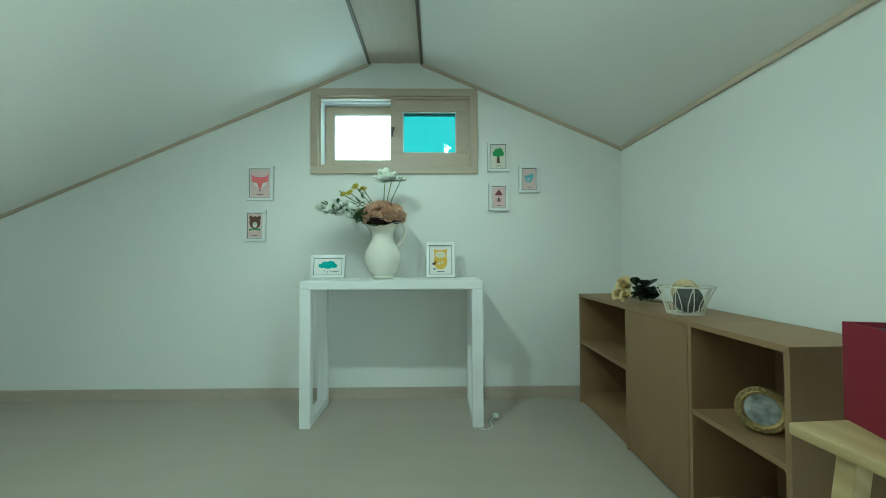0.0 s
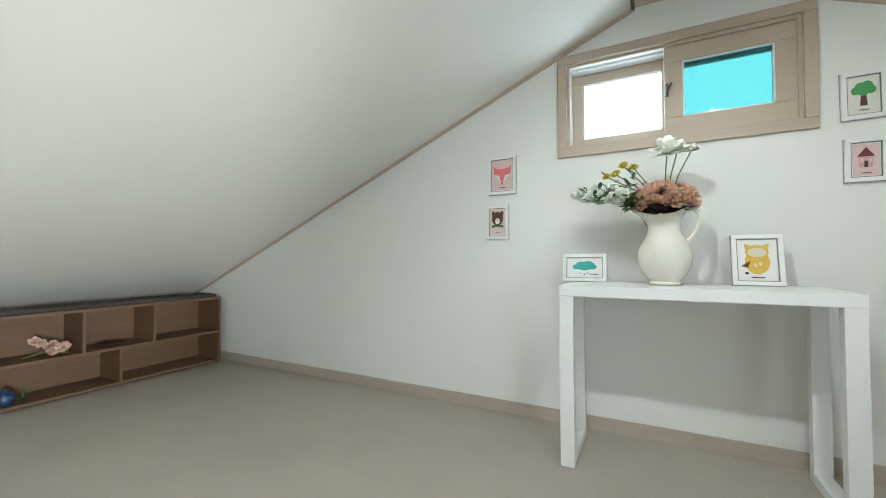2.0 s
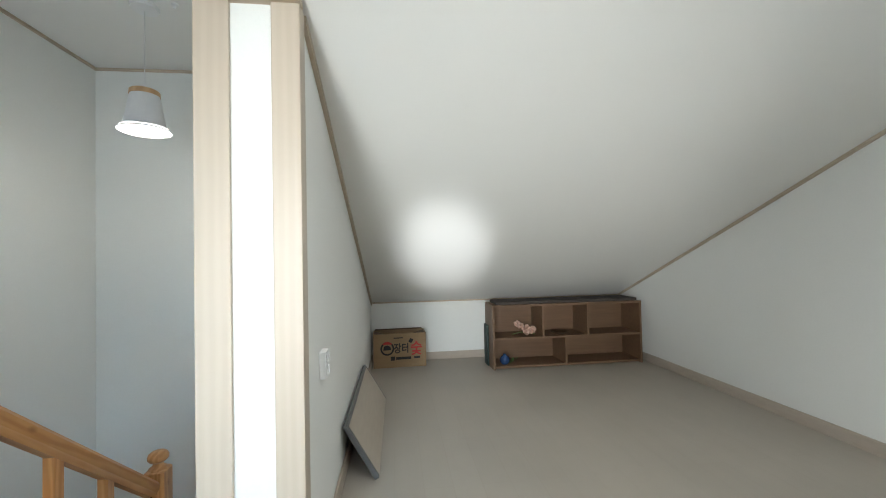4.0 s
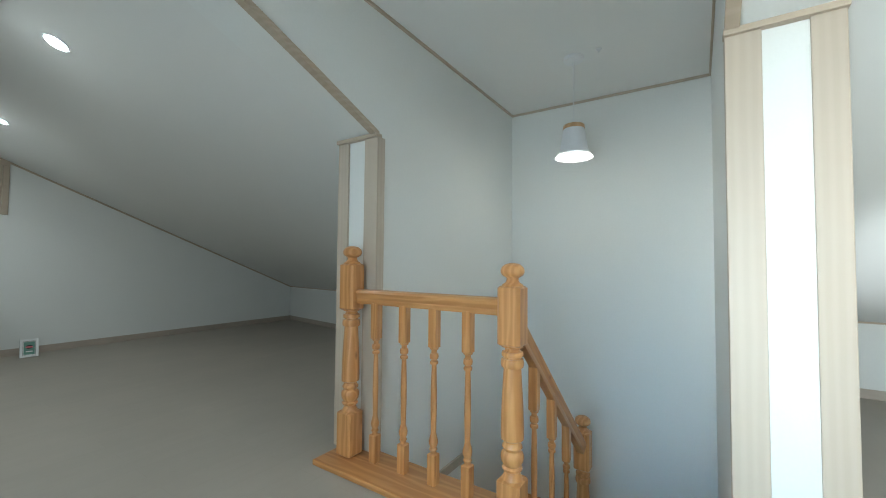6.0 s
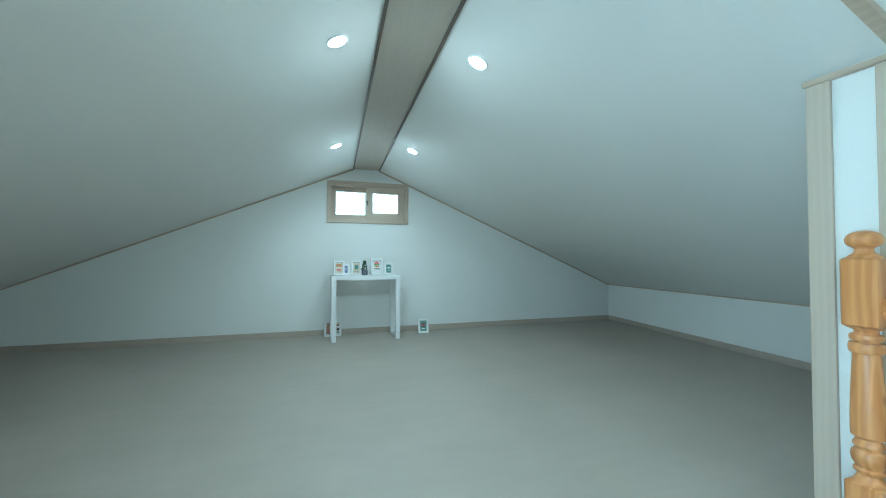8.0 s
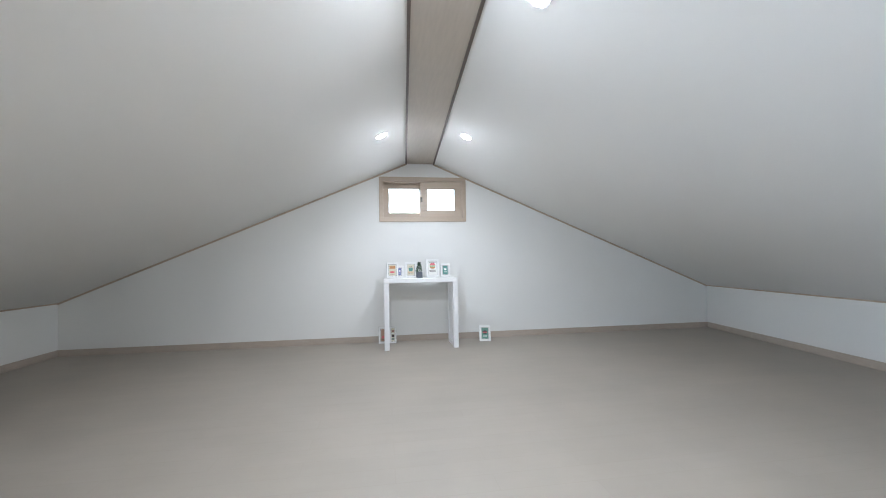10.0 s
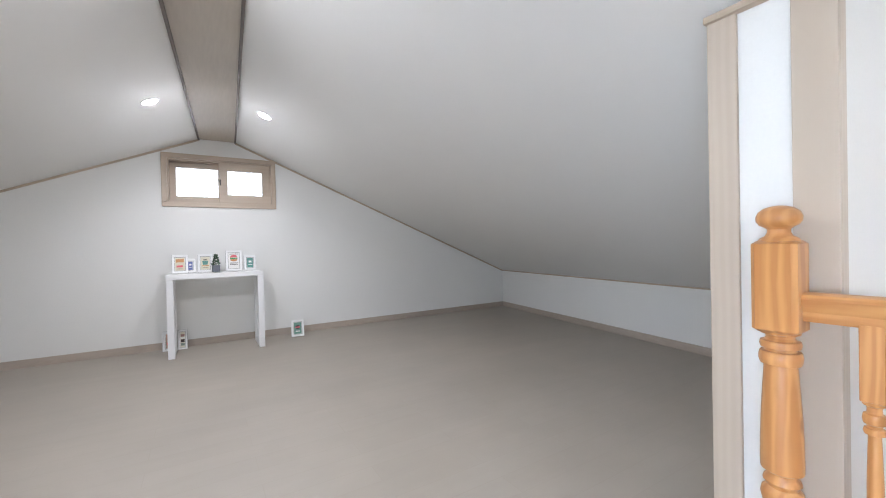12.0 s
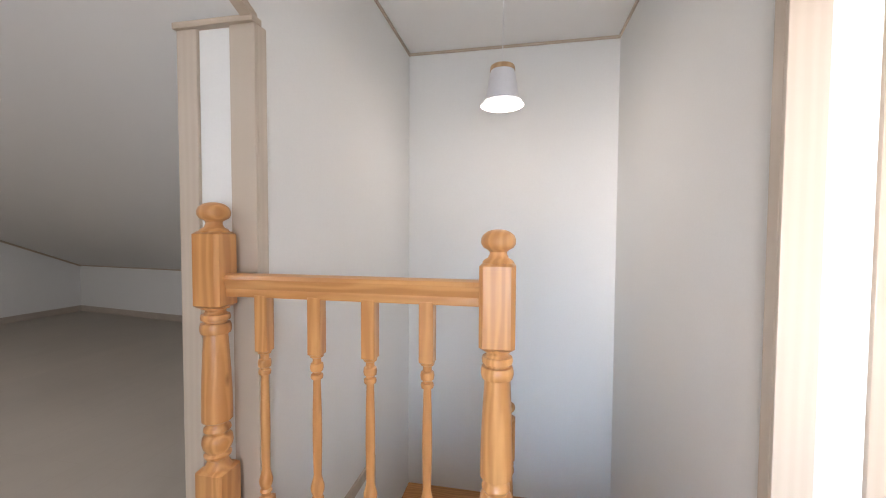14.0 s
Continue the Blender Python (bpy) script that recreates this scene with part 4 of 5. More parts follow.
def picture_frame(m, w, h, label, back, shapes, rim=0.02, group="", mat_width=0.008):
    """A small frame that faces -y of its pose and stands on z = 0; shapes: (name, colour, outline) in shares of the picture's width and height."""
    t = thing("picture_frame", m, label, "picture frame", group)
    bm = bmesh.new()
    d = 0.016
    for q in ((-w / 2, 0, w / 2, rim), (-w / 2, h - rim, w / 2, h), (-w / 2, rim, -w / 2 + rim, h - rim), (w / 2 - rim, rim, w / 2, h - rim)):
        box(bm, q[0], -d, q[1], q[2], 0, q[3], 0.002)
    part("frame", bm, FRAME_WHITE, t)
    # backing juts past the rim: a grey outline painted for the frame's shadow
    part("backing", boxed(-w / 2 - 0.002, -0.001, -0.0005, w / 2 + 0.002, 0.003, h + 0.002), FRAME_OUTLINE, t, "grey backing, oversized as a painted shadow outline")
    part("mount", boxed(-w / 2 + rim, -0.006, rim, w / 2 - rim, -0.002, h - rim), PAPER, t, "white paper mount")
    # dark ring inside the rim, with the bevel's shadow put into its colour
    bm = bmesh.new()
    a, b, e = w / 2 - rim, h - rim, min(0.0035, rim * 0.18)
    for q in ((-a, rim, a, rim + e), (-a, b - e, a, b), (-a, rim + e, -a + e, b - e), (a - e, rim + e, a, b - e)):
        box(bm, q[0] + 0.0002, -0.0105, q[1] + 0.0002, q[2] - 0.0002, -0.0058, q[3] - 0.0002)
    part("inner_shade", bm, FRAME_SHADE, t, "thin dark line painted as the rim's inner shadow")
    iw, ih = w - 2 * rim - 2 * mat_width, h - 2 * rim - 2 * mat_width
    art = part("picture", boxed(-iw / 2, -0.0072, h / 2 - ih / 2, iw / 2, -0.006, h / 2 + ih / 2), ink(back), t, "small printed picture")
    for k, (name, colour, outline) in enumerate(shapes):
        bm = bmesh.new()
        for i, line in enumerate(outline if isinstance(outline[0][0], tuple) else [outline]):
            prism(bm, [(x * iw, h / 2 + z * ih) for x, z in line], "y", -0.0078 - 0.0005 * k - 0.00006 * i, -0.0074 - 0.0005 * k)
        part(name, bm, ink(colour), art)
    return t


def caption(z=-0.42, w=0.18):
    return ("caption_bar", DARK, rect(-w, z - 0.012, w, z + 0.012))


FOX = [("head", RED, [(-0.46, 0.34), (-0.30, 0.24), (0, 0.22), (0.30, 0.24), (0.46, 0.34), (0.42, 0.05), (0.24, -0.12), (0, -0.28), (-0.24, -0.12), (-0.42, 0.05)]),
       ("cheek", WHITE, [(-0.42, 0.04), (-0.16, 0.0), (-0.02, -0.26), (-0.22, -0.13)]), ("cheek", WHITE, [(0.42, 0.04), (0.16, 0.0), (0.02, -0.26), (0.22, -0.13)]),
       ("nose", DARK, disc(0, -0.28, 0.04, 0.03, 10)), caption()]
BEAR = [("ear", BROWN, disc(-0.32, 0.34, 0.12, 0.10)), ("ear", BROWN, disc(0.32, 0.34, 0.12, 0.10)), ("head", BROWN, disc(0, 0.14, 0.42, 0.27)),
        ("muzzle", WHITE, disc(0, 0.04, 0.17, 0.12)), ("nose", DARK, disc(0, 0.08, 0.05, 0.03, 10)), ("scarf", GREEN, [(-0.42, -0.12), (0.42, -0.22), (0.42, -0.12), (0, -0.16), (-0.42, -0.22)]), caption()]
TREE = [("trunk", BROWN, [(-0.13, -0.30), (0.13, -0.30), (0.09, 0.02), (-0.09, 0.02)]), ("crown", GREEN, cloud(0, 0.17, 0.42, 0.7)), caption()]
BIRD = [("body", BLUE, disc(-0.02, 0.02, 0.32, 0.20)), ("tail", BLUE, [(-0.28, 0.02), (-0.46, 0.20), (-0.20, 0.12)]), ("head", BLUE, disc(0.20, 0.16, 0.17, 0.13)),
        ("wing", LAV, [(-0.18, 0.08), (0.10, 0.02), (-0.10, -0.14)]), caption()]
HOUSE = [("roof", (0.16, 0.03, 0.045), [(-0.34, 0.10), (0.34, 0.10), (0, 0.40)]), ("front", (0.62, 0.36, 0.38), rect(-0.26, -0.24, 0.26, 0.10)), ("door", DARK, rect(-0.07, -0.24, 0.07, -0.04)),
         ("shutter", PINK, rect(-0.22, -0.08, -0.10, 0.05)), ("shutter", PINK, rect(0.10, -0.08, 0.22, 0.05)), caption()]
CLOUD = [("cloud_shape", TEALI, cloud(0, 0.10, 0.36, 1.05)), ("drop", TEALI, disc(-0.12, -0.30, 0.02, 0.05, 8)), ("drop", DARK, disc(0.0, -0.36, 0.02, 0.05, 8)), ("drop", TEALI, disc(0.10, -0.30, 0.02, 0.05, 8)),
         ("caption_bar", DARK, rect(0.16, -0.38, 0.42, -0.34))]
OWL = [("tuft", YELLOW, [(-0.30, 0.26), (-0.34, 0.42), (-0.12, 0.36)]), ("tuft", YELLOW, [(0.30, 0.26), (0.34, 0.42), (0.12, 0.36)]), ("body", YELLOW, disc(0, -0.06, 0.34, 0.30)),
       ("head", YELLOW, disc(0, 0.20, 0.32, 0.18)), ("face", CREAM, disc(0, 0.19, 0.26, 0.12)), ("wing", BROWN, [(-0.18, -0.02), (-0.46, -0.16), (-0.26, -0.20)]),
       ("spots", CREAM, disc(0.08, -0.10, 0.05, 0.05, 8)), ("spots", CREAM, disc(-0.06, -0.14, 0.05, 0.05, 8)), ("foot", DARK, disc(-0.3, -0.34, 0.06, 0.03, 10)), caption(-0.44)]
WALL_GROUP = "pictures on the gable wall"


def hung(x0, x1, z0, z1, label, back, shapes, roll=0):
    picture_frame(pose((x0 + x1) / 2, -0.004, z0, 0, roll, 0), x1 - x0, z1 - z0, label, back, shapes, 0.019, WALL_GROUP)


hung(-1.010, -0.826, 1.352, 1.594, "white framed print of a red fox face, hung on the wall", PINK, FOX)
hung(-1.024, -0.879, 1.066, 1.283, "white framed print of a brown bear face, hung on the wall", PINK, BEAR, 0.4)
hung(0.680, 0.829, 1.555, 1.766, "white framed print of a green tree, hung on the wall", (0.74, 0.72, 0.64), TREE, -0.5)
hung(0.685, 0.825, 1.277, 1.470, "white framed print of a pink house, hung on the wall", PINK, HOUSE, 0.5)
hung(0.901, 1.041, 1.405, 1.597, "white framed print of a blue bird, hung on the wall", PINK, BIRD)
picture_frame(pose(-0.405, -0.155, TOP_A + 0.001, -10, 0, 3), 0.222, 0.150, "white landscape frame with a teal rain cloud, leaning on the table", WHITE, CLOUD, 0.018)
picture_frame(pose(0.342, -0.165, TOP_A + 0.001, -10, 0, 1), 0.190, 0.235, "white framed print of a yellow owl, leaning on the table", WHITE, OWL, 0.019)

# far table: cafe prints in white frames
BARS = [("stripe", ORANGE, rect(-0.42, 0.14, 0.42, 0.40)), ("stripe", CREAM, rect(-0.42, -0.02, 0.42, 0.08)), ("stripe", RED, rect(-0.36, -0.26, 0.30, -0.10)), caption(-0.38, 0.3)]
CUP = [("saucer", ORANGE, rect(-0.40, -0.24, 0.40, -0.17)), ("cup", (0.10, 0.26, 0.23), [(-0.26, -0.12), (0.26, -0.12), (0.34, 0.20), (-0.34, 0.20)]), ("lid", DARK, rect(-0.2, 0.24, 0.2, 0.32)), caption(-0.36, 0.34)]
BURGER = [("bun", RED, disc(0, 0.22, 0.36, 0.18, 14, 0, 180)), ("filling", GREEN, rect(-0.36, 0.12, 0.36, 0.20)), ("bun", ORANGE, disc(0, 0.10, 0.36, 0.15, 14, 180, 360)), ("text_bar", DARK, rect(-0.40, -0.18, 0.40, -0.14)),
          ("text_bar", DARK, rect(-0.40, -0.28, 0.40, -0.25)), ("text_bar", DARK, rect(-0.44, 0.43, 0.44, 0.46))]
SIGN = [("panel", WHITE, rect(-0.24, 0.02, 0.24, 0.22)), ("text_bar", WHITE, rect(-0.3, -0.22, 0.3, -0.16))]
STRIPES = [("stripe", (0.34, 0.20, 0.17), rect(-0.45, 0.20, 0.45, 0.36)), ("stripe", WHITE, rect(-0.45, 0.06, 0.45, 0.16)), ("stripe", DARK, rect(-0.45, -0.18, 0.45, 0.02)), ("stripe", (0.20, 0.25, 0.22), rect(-0.45, -0.40, 0.45, -0.24))]
GREENSIGN = [("panel", DARK, disc(0, 0.10, 0.32, 0.16)), ("stripe", RED, rect(-0.34, 0.04, 0.34, 0.14)), ("text_bar", WHITE, rect(-0.30, -0.30, 0.30, -0.22))]
FAR = "framed prints round the far table"
MUTED = (0.10, 0.26, 0.23)


def far_frame(x0, x1, y, z, h, label, back, shapes, turn=0, lean=-9, rim=0.022):
    picture_frame(pose((x0 + x1) / 2, y, z, lean, 0, 180 + turn), x1 - x0, h, label, back, shapes, rim, FAR)


far_frame(0.345, 0.490, -9.37, TOP_B + 0.001, 0.195, "white framed orange striped print on the table", CREAM, BARS, 3)
far_frame(0.275, 0.375, -9.41, TOP_B + 0.001, 0.150, "small white framed blue print behind another frame", (0.16, 0.20, 0.42), SIGN, 0)
far_frame(0.115, 0.258, -9.37, TOP_B + 0.001, 0.195, "white framed print of a teal cup on the table", CREAM, CUP, -2)
far_frame(-0.175, -0.012, -9.37, TOP_B + 0.001, 0.230, "tall white framed print of a burger on the table", WHITE, BURGER, 2)
far_frame(-0.320, -0.198, -9.38, TOP_B + 0.001, 0.170, "small white framed teal sign print on the table", MUTED, SIGN, -3)
far_frame(0.475, 0.600, -9.50, FZ + 0.001, 0.21, "white framed brown print leaning against the skirting", (0.42, 0.27, 0.19), BARS[2:], 0, -10)
far_frame(0.375, 0.462, -9.50, FZ + 0.001, 0.21, "white framed striped print leaning against the skirting", CREAM, STRIPES, 0, -10, 0.016)
far_frame(-0.838, -0.692, -9.36, FZ + 0.001, 0.20, "white framed green print standing on the floor", (0.14, 0.27, 0.22), GREENSIGN, -8, -20)

# small potted cactus on the far table
pot = thing("potted_plant", Matrix.Translation((0.085, -9.30, TOP_B)), "small dark conifer-like succulent in a slate grey square pot", "plant")
bm = bmesh.new()
prism(bm, rect(-0.037, -0.037, 0.037, 0.037), "z", 0, 0.075)
bmesh.ops.bevel(bm, geom=list(bm.edges), offset=0.004, segments=1, affect="EDGES")
part("pot", bm, material("slate_pot", (0.12, 0.13, 0.15), 0.7, grain=0.15), pot)
bm = bmesh.new()
rng = random.Random(4)
for i in range(130):
    h = rng.random()
    a, r = rng.random() * 6.28, (0.036 * (1 - h) + 0.006) * rng.uniform(0.5, 1)
    c = Vector((math.cos(a) * r, math.sin(a) * r, 0.072 + 0.115 * h))
    tip = c + Vector((math.cos(a) * 0.014, math.sin(a) * 0.014, 0.016))
    tube(bm, [c, (c + tip) / 2, tip], [0.004, 0.0045, 0.0008], 4)
part("foliage", bm, material("dark_succulent", (0.04, 0.09, 0.045), 0.5, grain=0.3), pot)


# ---- jug and flowers ----
CERAMIC = material("cream_glazed_ceramic", (0.74, 0.71, 0.63), 0.06, stain=0.02)
JX, JY = -0.028, -0.245
jug = thing("jug", pose(JX, JY, TOP_A, 0, 0, -8), "cream glazed ceramic pitcher with a wavy lip on the white table", "jug")
bm = bmesh.new()
PROFILE = [(0.060, 0.0), (0.066, 0.004), (0.068, 0.012), (0.064, 0.020), (0.092, 0.050), (0.113, 0.095), (0.118, 0.130), (0.112, 0.170), (0.092, 0.210), (0.073, 0.245), (0.067, 0.275), (0.072, 0.305), (0.088, 0.332), (0.106, 0.352), (0.118, 0.362)]
lathe(bm, PROFILE + [(0.113, 0.363), (0.100, 0.352), (0.080, 0.330), (0.066, 0.300), (0.062, 0.270), (0.07, 0.24), (0.085, 0.2), (0.10, 0.13), (0.06, 0.03)], 40)
for v in bm.verts:
    # the lip rises to a spout on one side and to the handle on the other
    if v.co.z > 0.27:
        k = (v.co.z - 0.27) / 0.09
        a = math.atan2(v.co.y, v.co.x)
        v.co.z += k * (0.022 * math.cos(2 * a) - 0.014)
        v.co.x -= k * 0.030 * max(0, -math.cos(a)) ** 3
part("body", bm, CERAMIC, jug, smooth=True)
bm = bmesh.new()
loop = [(0.088, 0, 0.350), (0.118, 0, 0.357), (0.140, 0, 0.335), (0.145, 0, 0.300), (0.136, 0, 0.262), (0.118, 0, 0.228), (0.096, 0, 0.205), (0.082, 0, 0.200)]
tube(bm, loop, [0.012, 0.011, 0.010, 0.0095, 0.0095, 0.010, 0.012, 0.012], 10)
part("handle", bm, CERAMIC, jug, smooth=True)

LEAF = material("artificial_leaf", (0.085, 0.17, 0.055), 0.55, grain=0.25, vary=0.1)
LEAF_DARK = material("dark_leaf", (0.03, 0.05, 0.03), 0.5, grain=0.3)
STEM = material("green_stem", (0.14, 0.20, 0.06), 0.5, grain=0.15)
PETAL_W = material("white_petal", (0.90, 0.91, 0.84), 0.6, grain=0.03)
PETAL_Y = material("yellow_petal", (0.70, 0.60, 0.12), 0.6, grain=0.1)
PETAL_P = material("dusty_peach_petal", (0.73, 0.49, 0.36), 0.65, grain=0.12, grain_scale=60)
PETAL_C = material("cream_rose_petal", (0.76, 0.61, 0.34), 0.6, grain=0.08)
PETAL_R = material("pink_petal", (0.66, 0.46, 0.38), 0.6, grain=0.1)
MAROON = material("maroon_leaf", (0.06, 0.02, 0.02), 0.6, grain=0.2)


def petal(bm, centre, out, up, length, width, cup=0.3):
    """A cupped petal or leaf of six faces."""
    out, up = Vector(out).normalized(), Vector(up).normalized()
    side = out.cross(up).normalized()
    up = side.cross(out)
    c = Vector(centre)
    rows = []
    for s, w, k in ((0, 0.25, 0), (0.35, 0.9, 0.12), (0.7, 1.0, 0.35), (1.0, 0.35, 0.55)):
        mid = c + out * length * s + up * length * cup * k
        rows.append([bm.verts.new(mid - side * width * w / 2 + up * width * 0.12 * w), bm.verts.new(mid), bm.verts.new(mid + side * width * w / 2 + up * width * 0.12 * w)])
    for a, b in zip(rows, rows[1:]):
        for i in range(2):
            bm.faces.new((a[i], a[i + 1], b[i + 1], b[i]))


def blossom(bm, centre, radius, rng, rings=((5, 0.35), (6, 0.75), (7, 1.1)), tilt=(0, 0, 1)):
    """A full flower head of overlapping petals, opening along tilt."""
    q = Vector((0, 0, 1)).rotation_difference(Vector(tilt).normalized())
    for n, spread in rings:
        a0 = rng.random() * 6.28
        for i in range(n):
            a = a0 + 6.283 * i / n + rng.uniform(-0.2, 0.2)
            out = Vector((math.cos(a) * spread, math.sin(a) * spread, 1.15 - spread * 0.75 + rng.uniform(-0.1, 0.1)))
            petal(bm, Vector(centre) - q @ Vector((0, 0, radius * 0.35)), q @ out, q @ Vector((-math.cos(a) * 0.6, -math.sin(a) * 0.6, 1)), radius * rng.uniform(0.95, 1.2), radius * rng.uniform(0.8, 1.0), 0.35)


def leafy(bm, base, way, rng, n, reach, size):
    base, way = Vector(base), Vector(way)
    for i in range(n):
        p = base + way * reach * rng.random()
        a, b = rng.random() * 6.28, rng.uniform(-0.4, 0.8)
        petal(bm, p, (math.cos(a), math.sin(a), b), (0, 0, 1), size * rng.uniform(0.7, 1.3), size * rng.uniform(0.35, 0.5), 0.25)


rng = random.Random(11)
MOUTH = Vector((JX, JY, TOP_A + 0.33))


def stem_to(bm, tip, r=0.0028):
    tip = Vector(tip)
    mid = (MOUTH + tip) / 2 + Vector((0, 0, 0.03))
    low = Vector((JX, JY, TOP_A + 0.14))
    tube(bm, [low, MOUTH * 0.7 + tip * 0.3 + Vector((0, 0, 0.01)), mid, tip], r, 5)


def spray(name, label, colour_label, heads, radius, mat, rings, leaves, leaf_mat=None, tilt=None):
    t = thing(name, Matrix.Identity(4), label, "flowers")
    stems, leaf = bmesh.new(), bmesh.new()
    for h in heads:
        stem_to(stems, h)
        if leaves:
            leafy(leaf, MOUTH.lerp(Vector(h), 0.35), Vector(h) - MOUTH, rng, leaves, 0.68, 0.048)
        bm = bmesh.new()
        blossom(bm, h, radius * rng.uniform(0.85, 1.15), rng, rings, tilt or (rng.uniform(-0.6, 0.6), -0.8, 0.7))
        part("flower_head", bm, mat, t, colour_label, smooth=True)
    part("stems", stems, STEM, t)
    if leaves:
        part("leaves", leaf, leaf_mat or LEAF, t)
    return t


def pt(px, pz, dy=0.0):
    """A place near the jug: sideways and height in the plane through it, with an offset towards the room."""
    return (px, JY - dy, pz)


FULL, SMALL = ((4, 0.3), (5, 0.7), (6, 1.1)), ((4, 0.5), (5, 1.1))
white_heads = [pt(-0.42, 1.265, 0.02), pt(-0.385, 1.285, 0.03), pt(-0.35, 1.255, 0.05), pt(-0.33, 1.30, 0.0), pt(-0.30, 1.265, 0.06), pt(-0.28, 1.225, 0.07), pt(-0.255, 1.29, 0.02),
               pt(-0.25, 1.245, 0.08), pt(-0.225, 1.215, 0.08), pt(-0.215, 1.275, 0.04), pt(-0.37, 1.235, 0.06), pt(-0.31, 1.235, 0.0), pt(-0.20, 1.25, 0.1)]
spray("white_flower_spray", "drooping spray of small white artificial flowers with green leaves", "small white blossom", white_heads, 0.034, PETAL_W, FULL, 16)
spray("yellow_flowers", "three small yellow artificial chrysanthemums on thin stems", "yellow blossom", [pt(-0.235, 1.362, 0.02), pt(-0.275, 1.35, 0.03), pt(-0.155, 1.39, 0.0), pt(-0.20, 1.40, 0.02)], 0.026, PETAL_Y, FULL, 6)
peach = []
for i in range(95):
    a, b = rng.random() * 6.283, math.acos(1 - rng.random() * 0.95)
    peach.append((JX + 0.005 + 0.125 * math.sin(b) * math.cos(a), JY - 0.01 + 0.085 * math.sin(b) * math.sin(a), TOP_A + 0.375 + 0.105 * math.cos(b)))
t = thing("hydrangea", Matrix.Identity(4), "dusty peach artificial hydrangea head with dark maroon leaves", "flowers")
bm = bmesh.new()
for h in peach:
    blossom(bm, h, 0.032 * rng.uniform(0.8, 1.2), rng, ((4, 0.4), (5, 0.8), (6, 1.2)), Vector(h) - Vector((JX, JY, TOP_A + 0.33)))
part("flower_head", bm, PETAL_P, t, "dusty peach blossom cluster", smooth=True)
bm = bmesh.new()
for i in range(30):
    a = 6.283 * i / 30
    petal(bm, (JX + 0.03 * math.cos(a), JY + 0.03 * math.sin(a), TOP_A + 0.345), (math.cos(a), math.sin(a), rng.uniform(-0.1, 0.45)), (0, 0, 1), rng.uniform(0.07, 0.12), 0.05, 0.15)
part("leaves", bm, MAROON, t, "dark maroon leaves")
bm = bmesh.new()
tube(bm, [(JX, JY, TOP_A + 0.12), (JX, JY, TOP_A + 0.25), (JX, JY, TOP_A + 0.38)], 0.005, 6)
part("stem", bm, STEM, t)
t = thing("white_ranunculus", Matrix.Identity(4), "two pale white artificial blooms on long green stems", "flowers")
stems = bmesh.new()
for h, r in ((pt(-0.010, 1.462, 0.03), 0.075), (pt(0.035, 1.462, 0.01), 0.05), (pt(0.092, 1.452, 0.01), 0.032)):
    stem_to(stems, h, 0.003)
    bm = bmesh.new()
    blossom(bm, h, r, rng, ((5, 0.6), (7, 1.2), (8, 1.9)), (-0.1, -0.45, 1))
    part("flower_head", bm, PETAL_W, t, "pale white bloom", smooth=True)
part("stems", stems, STEM, t)

# cable and plug on the floor by the table
cable = thing("cable", Matrix.Translation((0.62, -0.45, FZ)), "thin white cable with a plug lying on the floor", "cable")
part("lead", tube(bmesh.new(), [(-0.07, 0.0, 0.004), (-0.06, -0.06, 0.004), (-0.02, -0.075, 0.004), (0.015, -0.04, 0.004), (0.01, 0.03, 0.005), (0.035, 0.08, 0.008), (0.045, 0.10, 0.010)], 0.003, 6), PVC, cable)
bm = bmesh.new()
lathe(bm, [(0, 0), (0.013, 0.002), (0.016, 0.012), (0.016, 0.03), (0.009, 0.042), (0, 0.044)], 14)
ob = part("plug", bm, PVC, cable, "round white plug", smooth=True)
ob.matrix_basis = pose(0.045, 0.10, 0.016, 80, 0, 20)


# ---- on the bookcases ----
roses = thing("rose_bunch", Matrix.Translation((1.40, -0.60, 0.70)), "three cream artificial roses with dark green leaves on the bookcase", "flowers")
rng = random.Random(5)
for c, r in (((-0.03, 0.03, 0.090), 0.058), ((-0.06, 0.035, 0.038), 0.040), ((-0.05, -0.025, 0.036), 0.040)):
    bm = bmesh.new()
    blossom(bm, c, r, rng, ((4, 0.15), (5, 0.45), (6, 0.85), (7, 1.15)), (-0.7, -0.4, 0.5))
    part("flower_head", bm, PETAL_C, roses, "cream rose bloom", smooth=True)
bm = bmesh.new()
for i in range(34):
    a = rng.random() * 6.28
    petal(bm, (0.02 + rng.uniform(-0.03, 0.05), -0.075 + rng.uniform(-0.05, 0.05), 0.012 + rng.random() * 0.085), (math.cos(a), math.sin(a), rng.uniform(0.0, 0.7)), (0, 0, 1), 0.068, 0.052, 0.2)
part("leaves", bm, LEAF_DARK, roses)
part("stem", tube(bmesh.new(), [(-0.02, 0, 0.03), (0.06, -0.06, 0.012), (0.15, -0.10, 0.006)], 0.004, 6), STEM, roses)

WIRE = material("cream_painted_wire", (0.72, 0.69, 0.60), 0.4, grain=0.03)
BX, BY = 1.40, -1.06
basket = thing("wire_basket", Matrix.Translation((BX, BY, 0.70)) @ Matrix.Diagonal((0.8, 0.8, 0.92, 1)), "cream wire basket with flared sides on the bookcase", "basket")


def hoop(r, z, n=36):
    return [(r * math.cos(6.2832 * i / n), r * math.sin(6.2832 * i / n), z) for i in range(n + 1)]


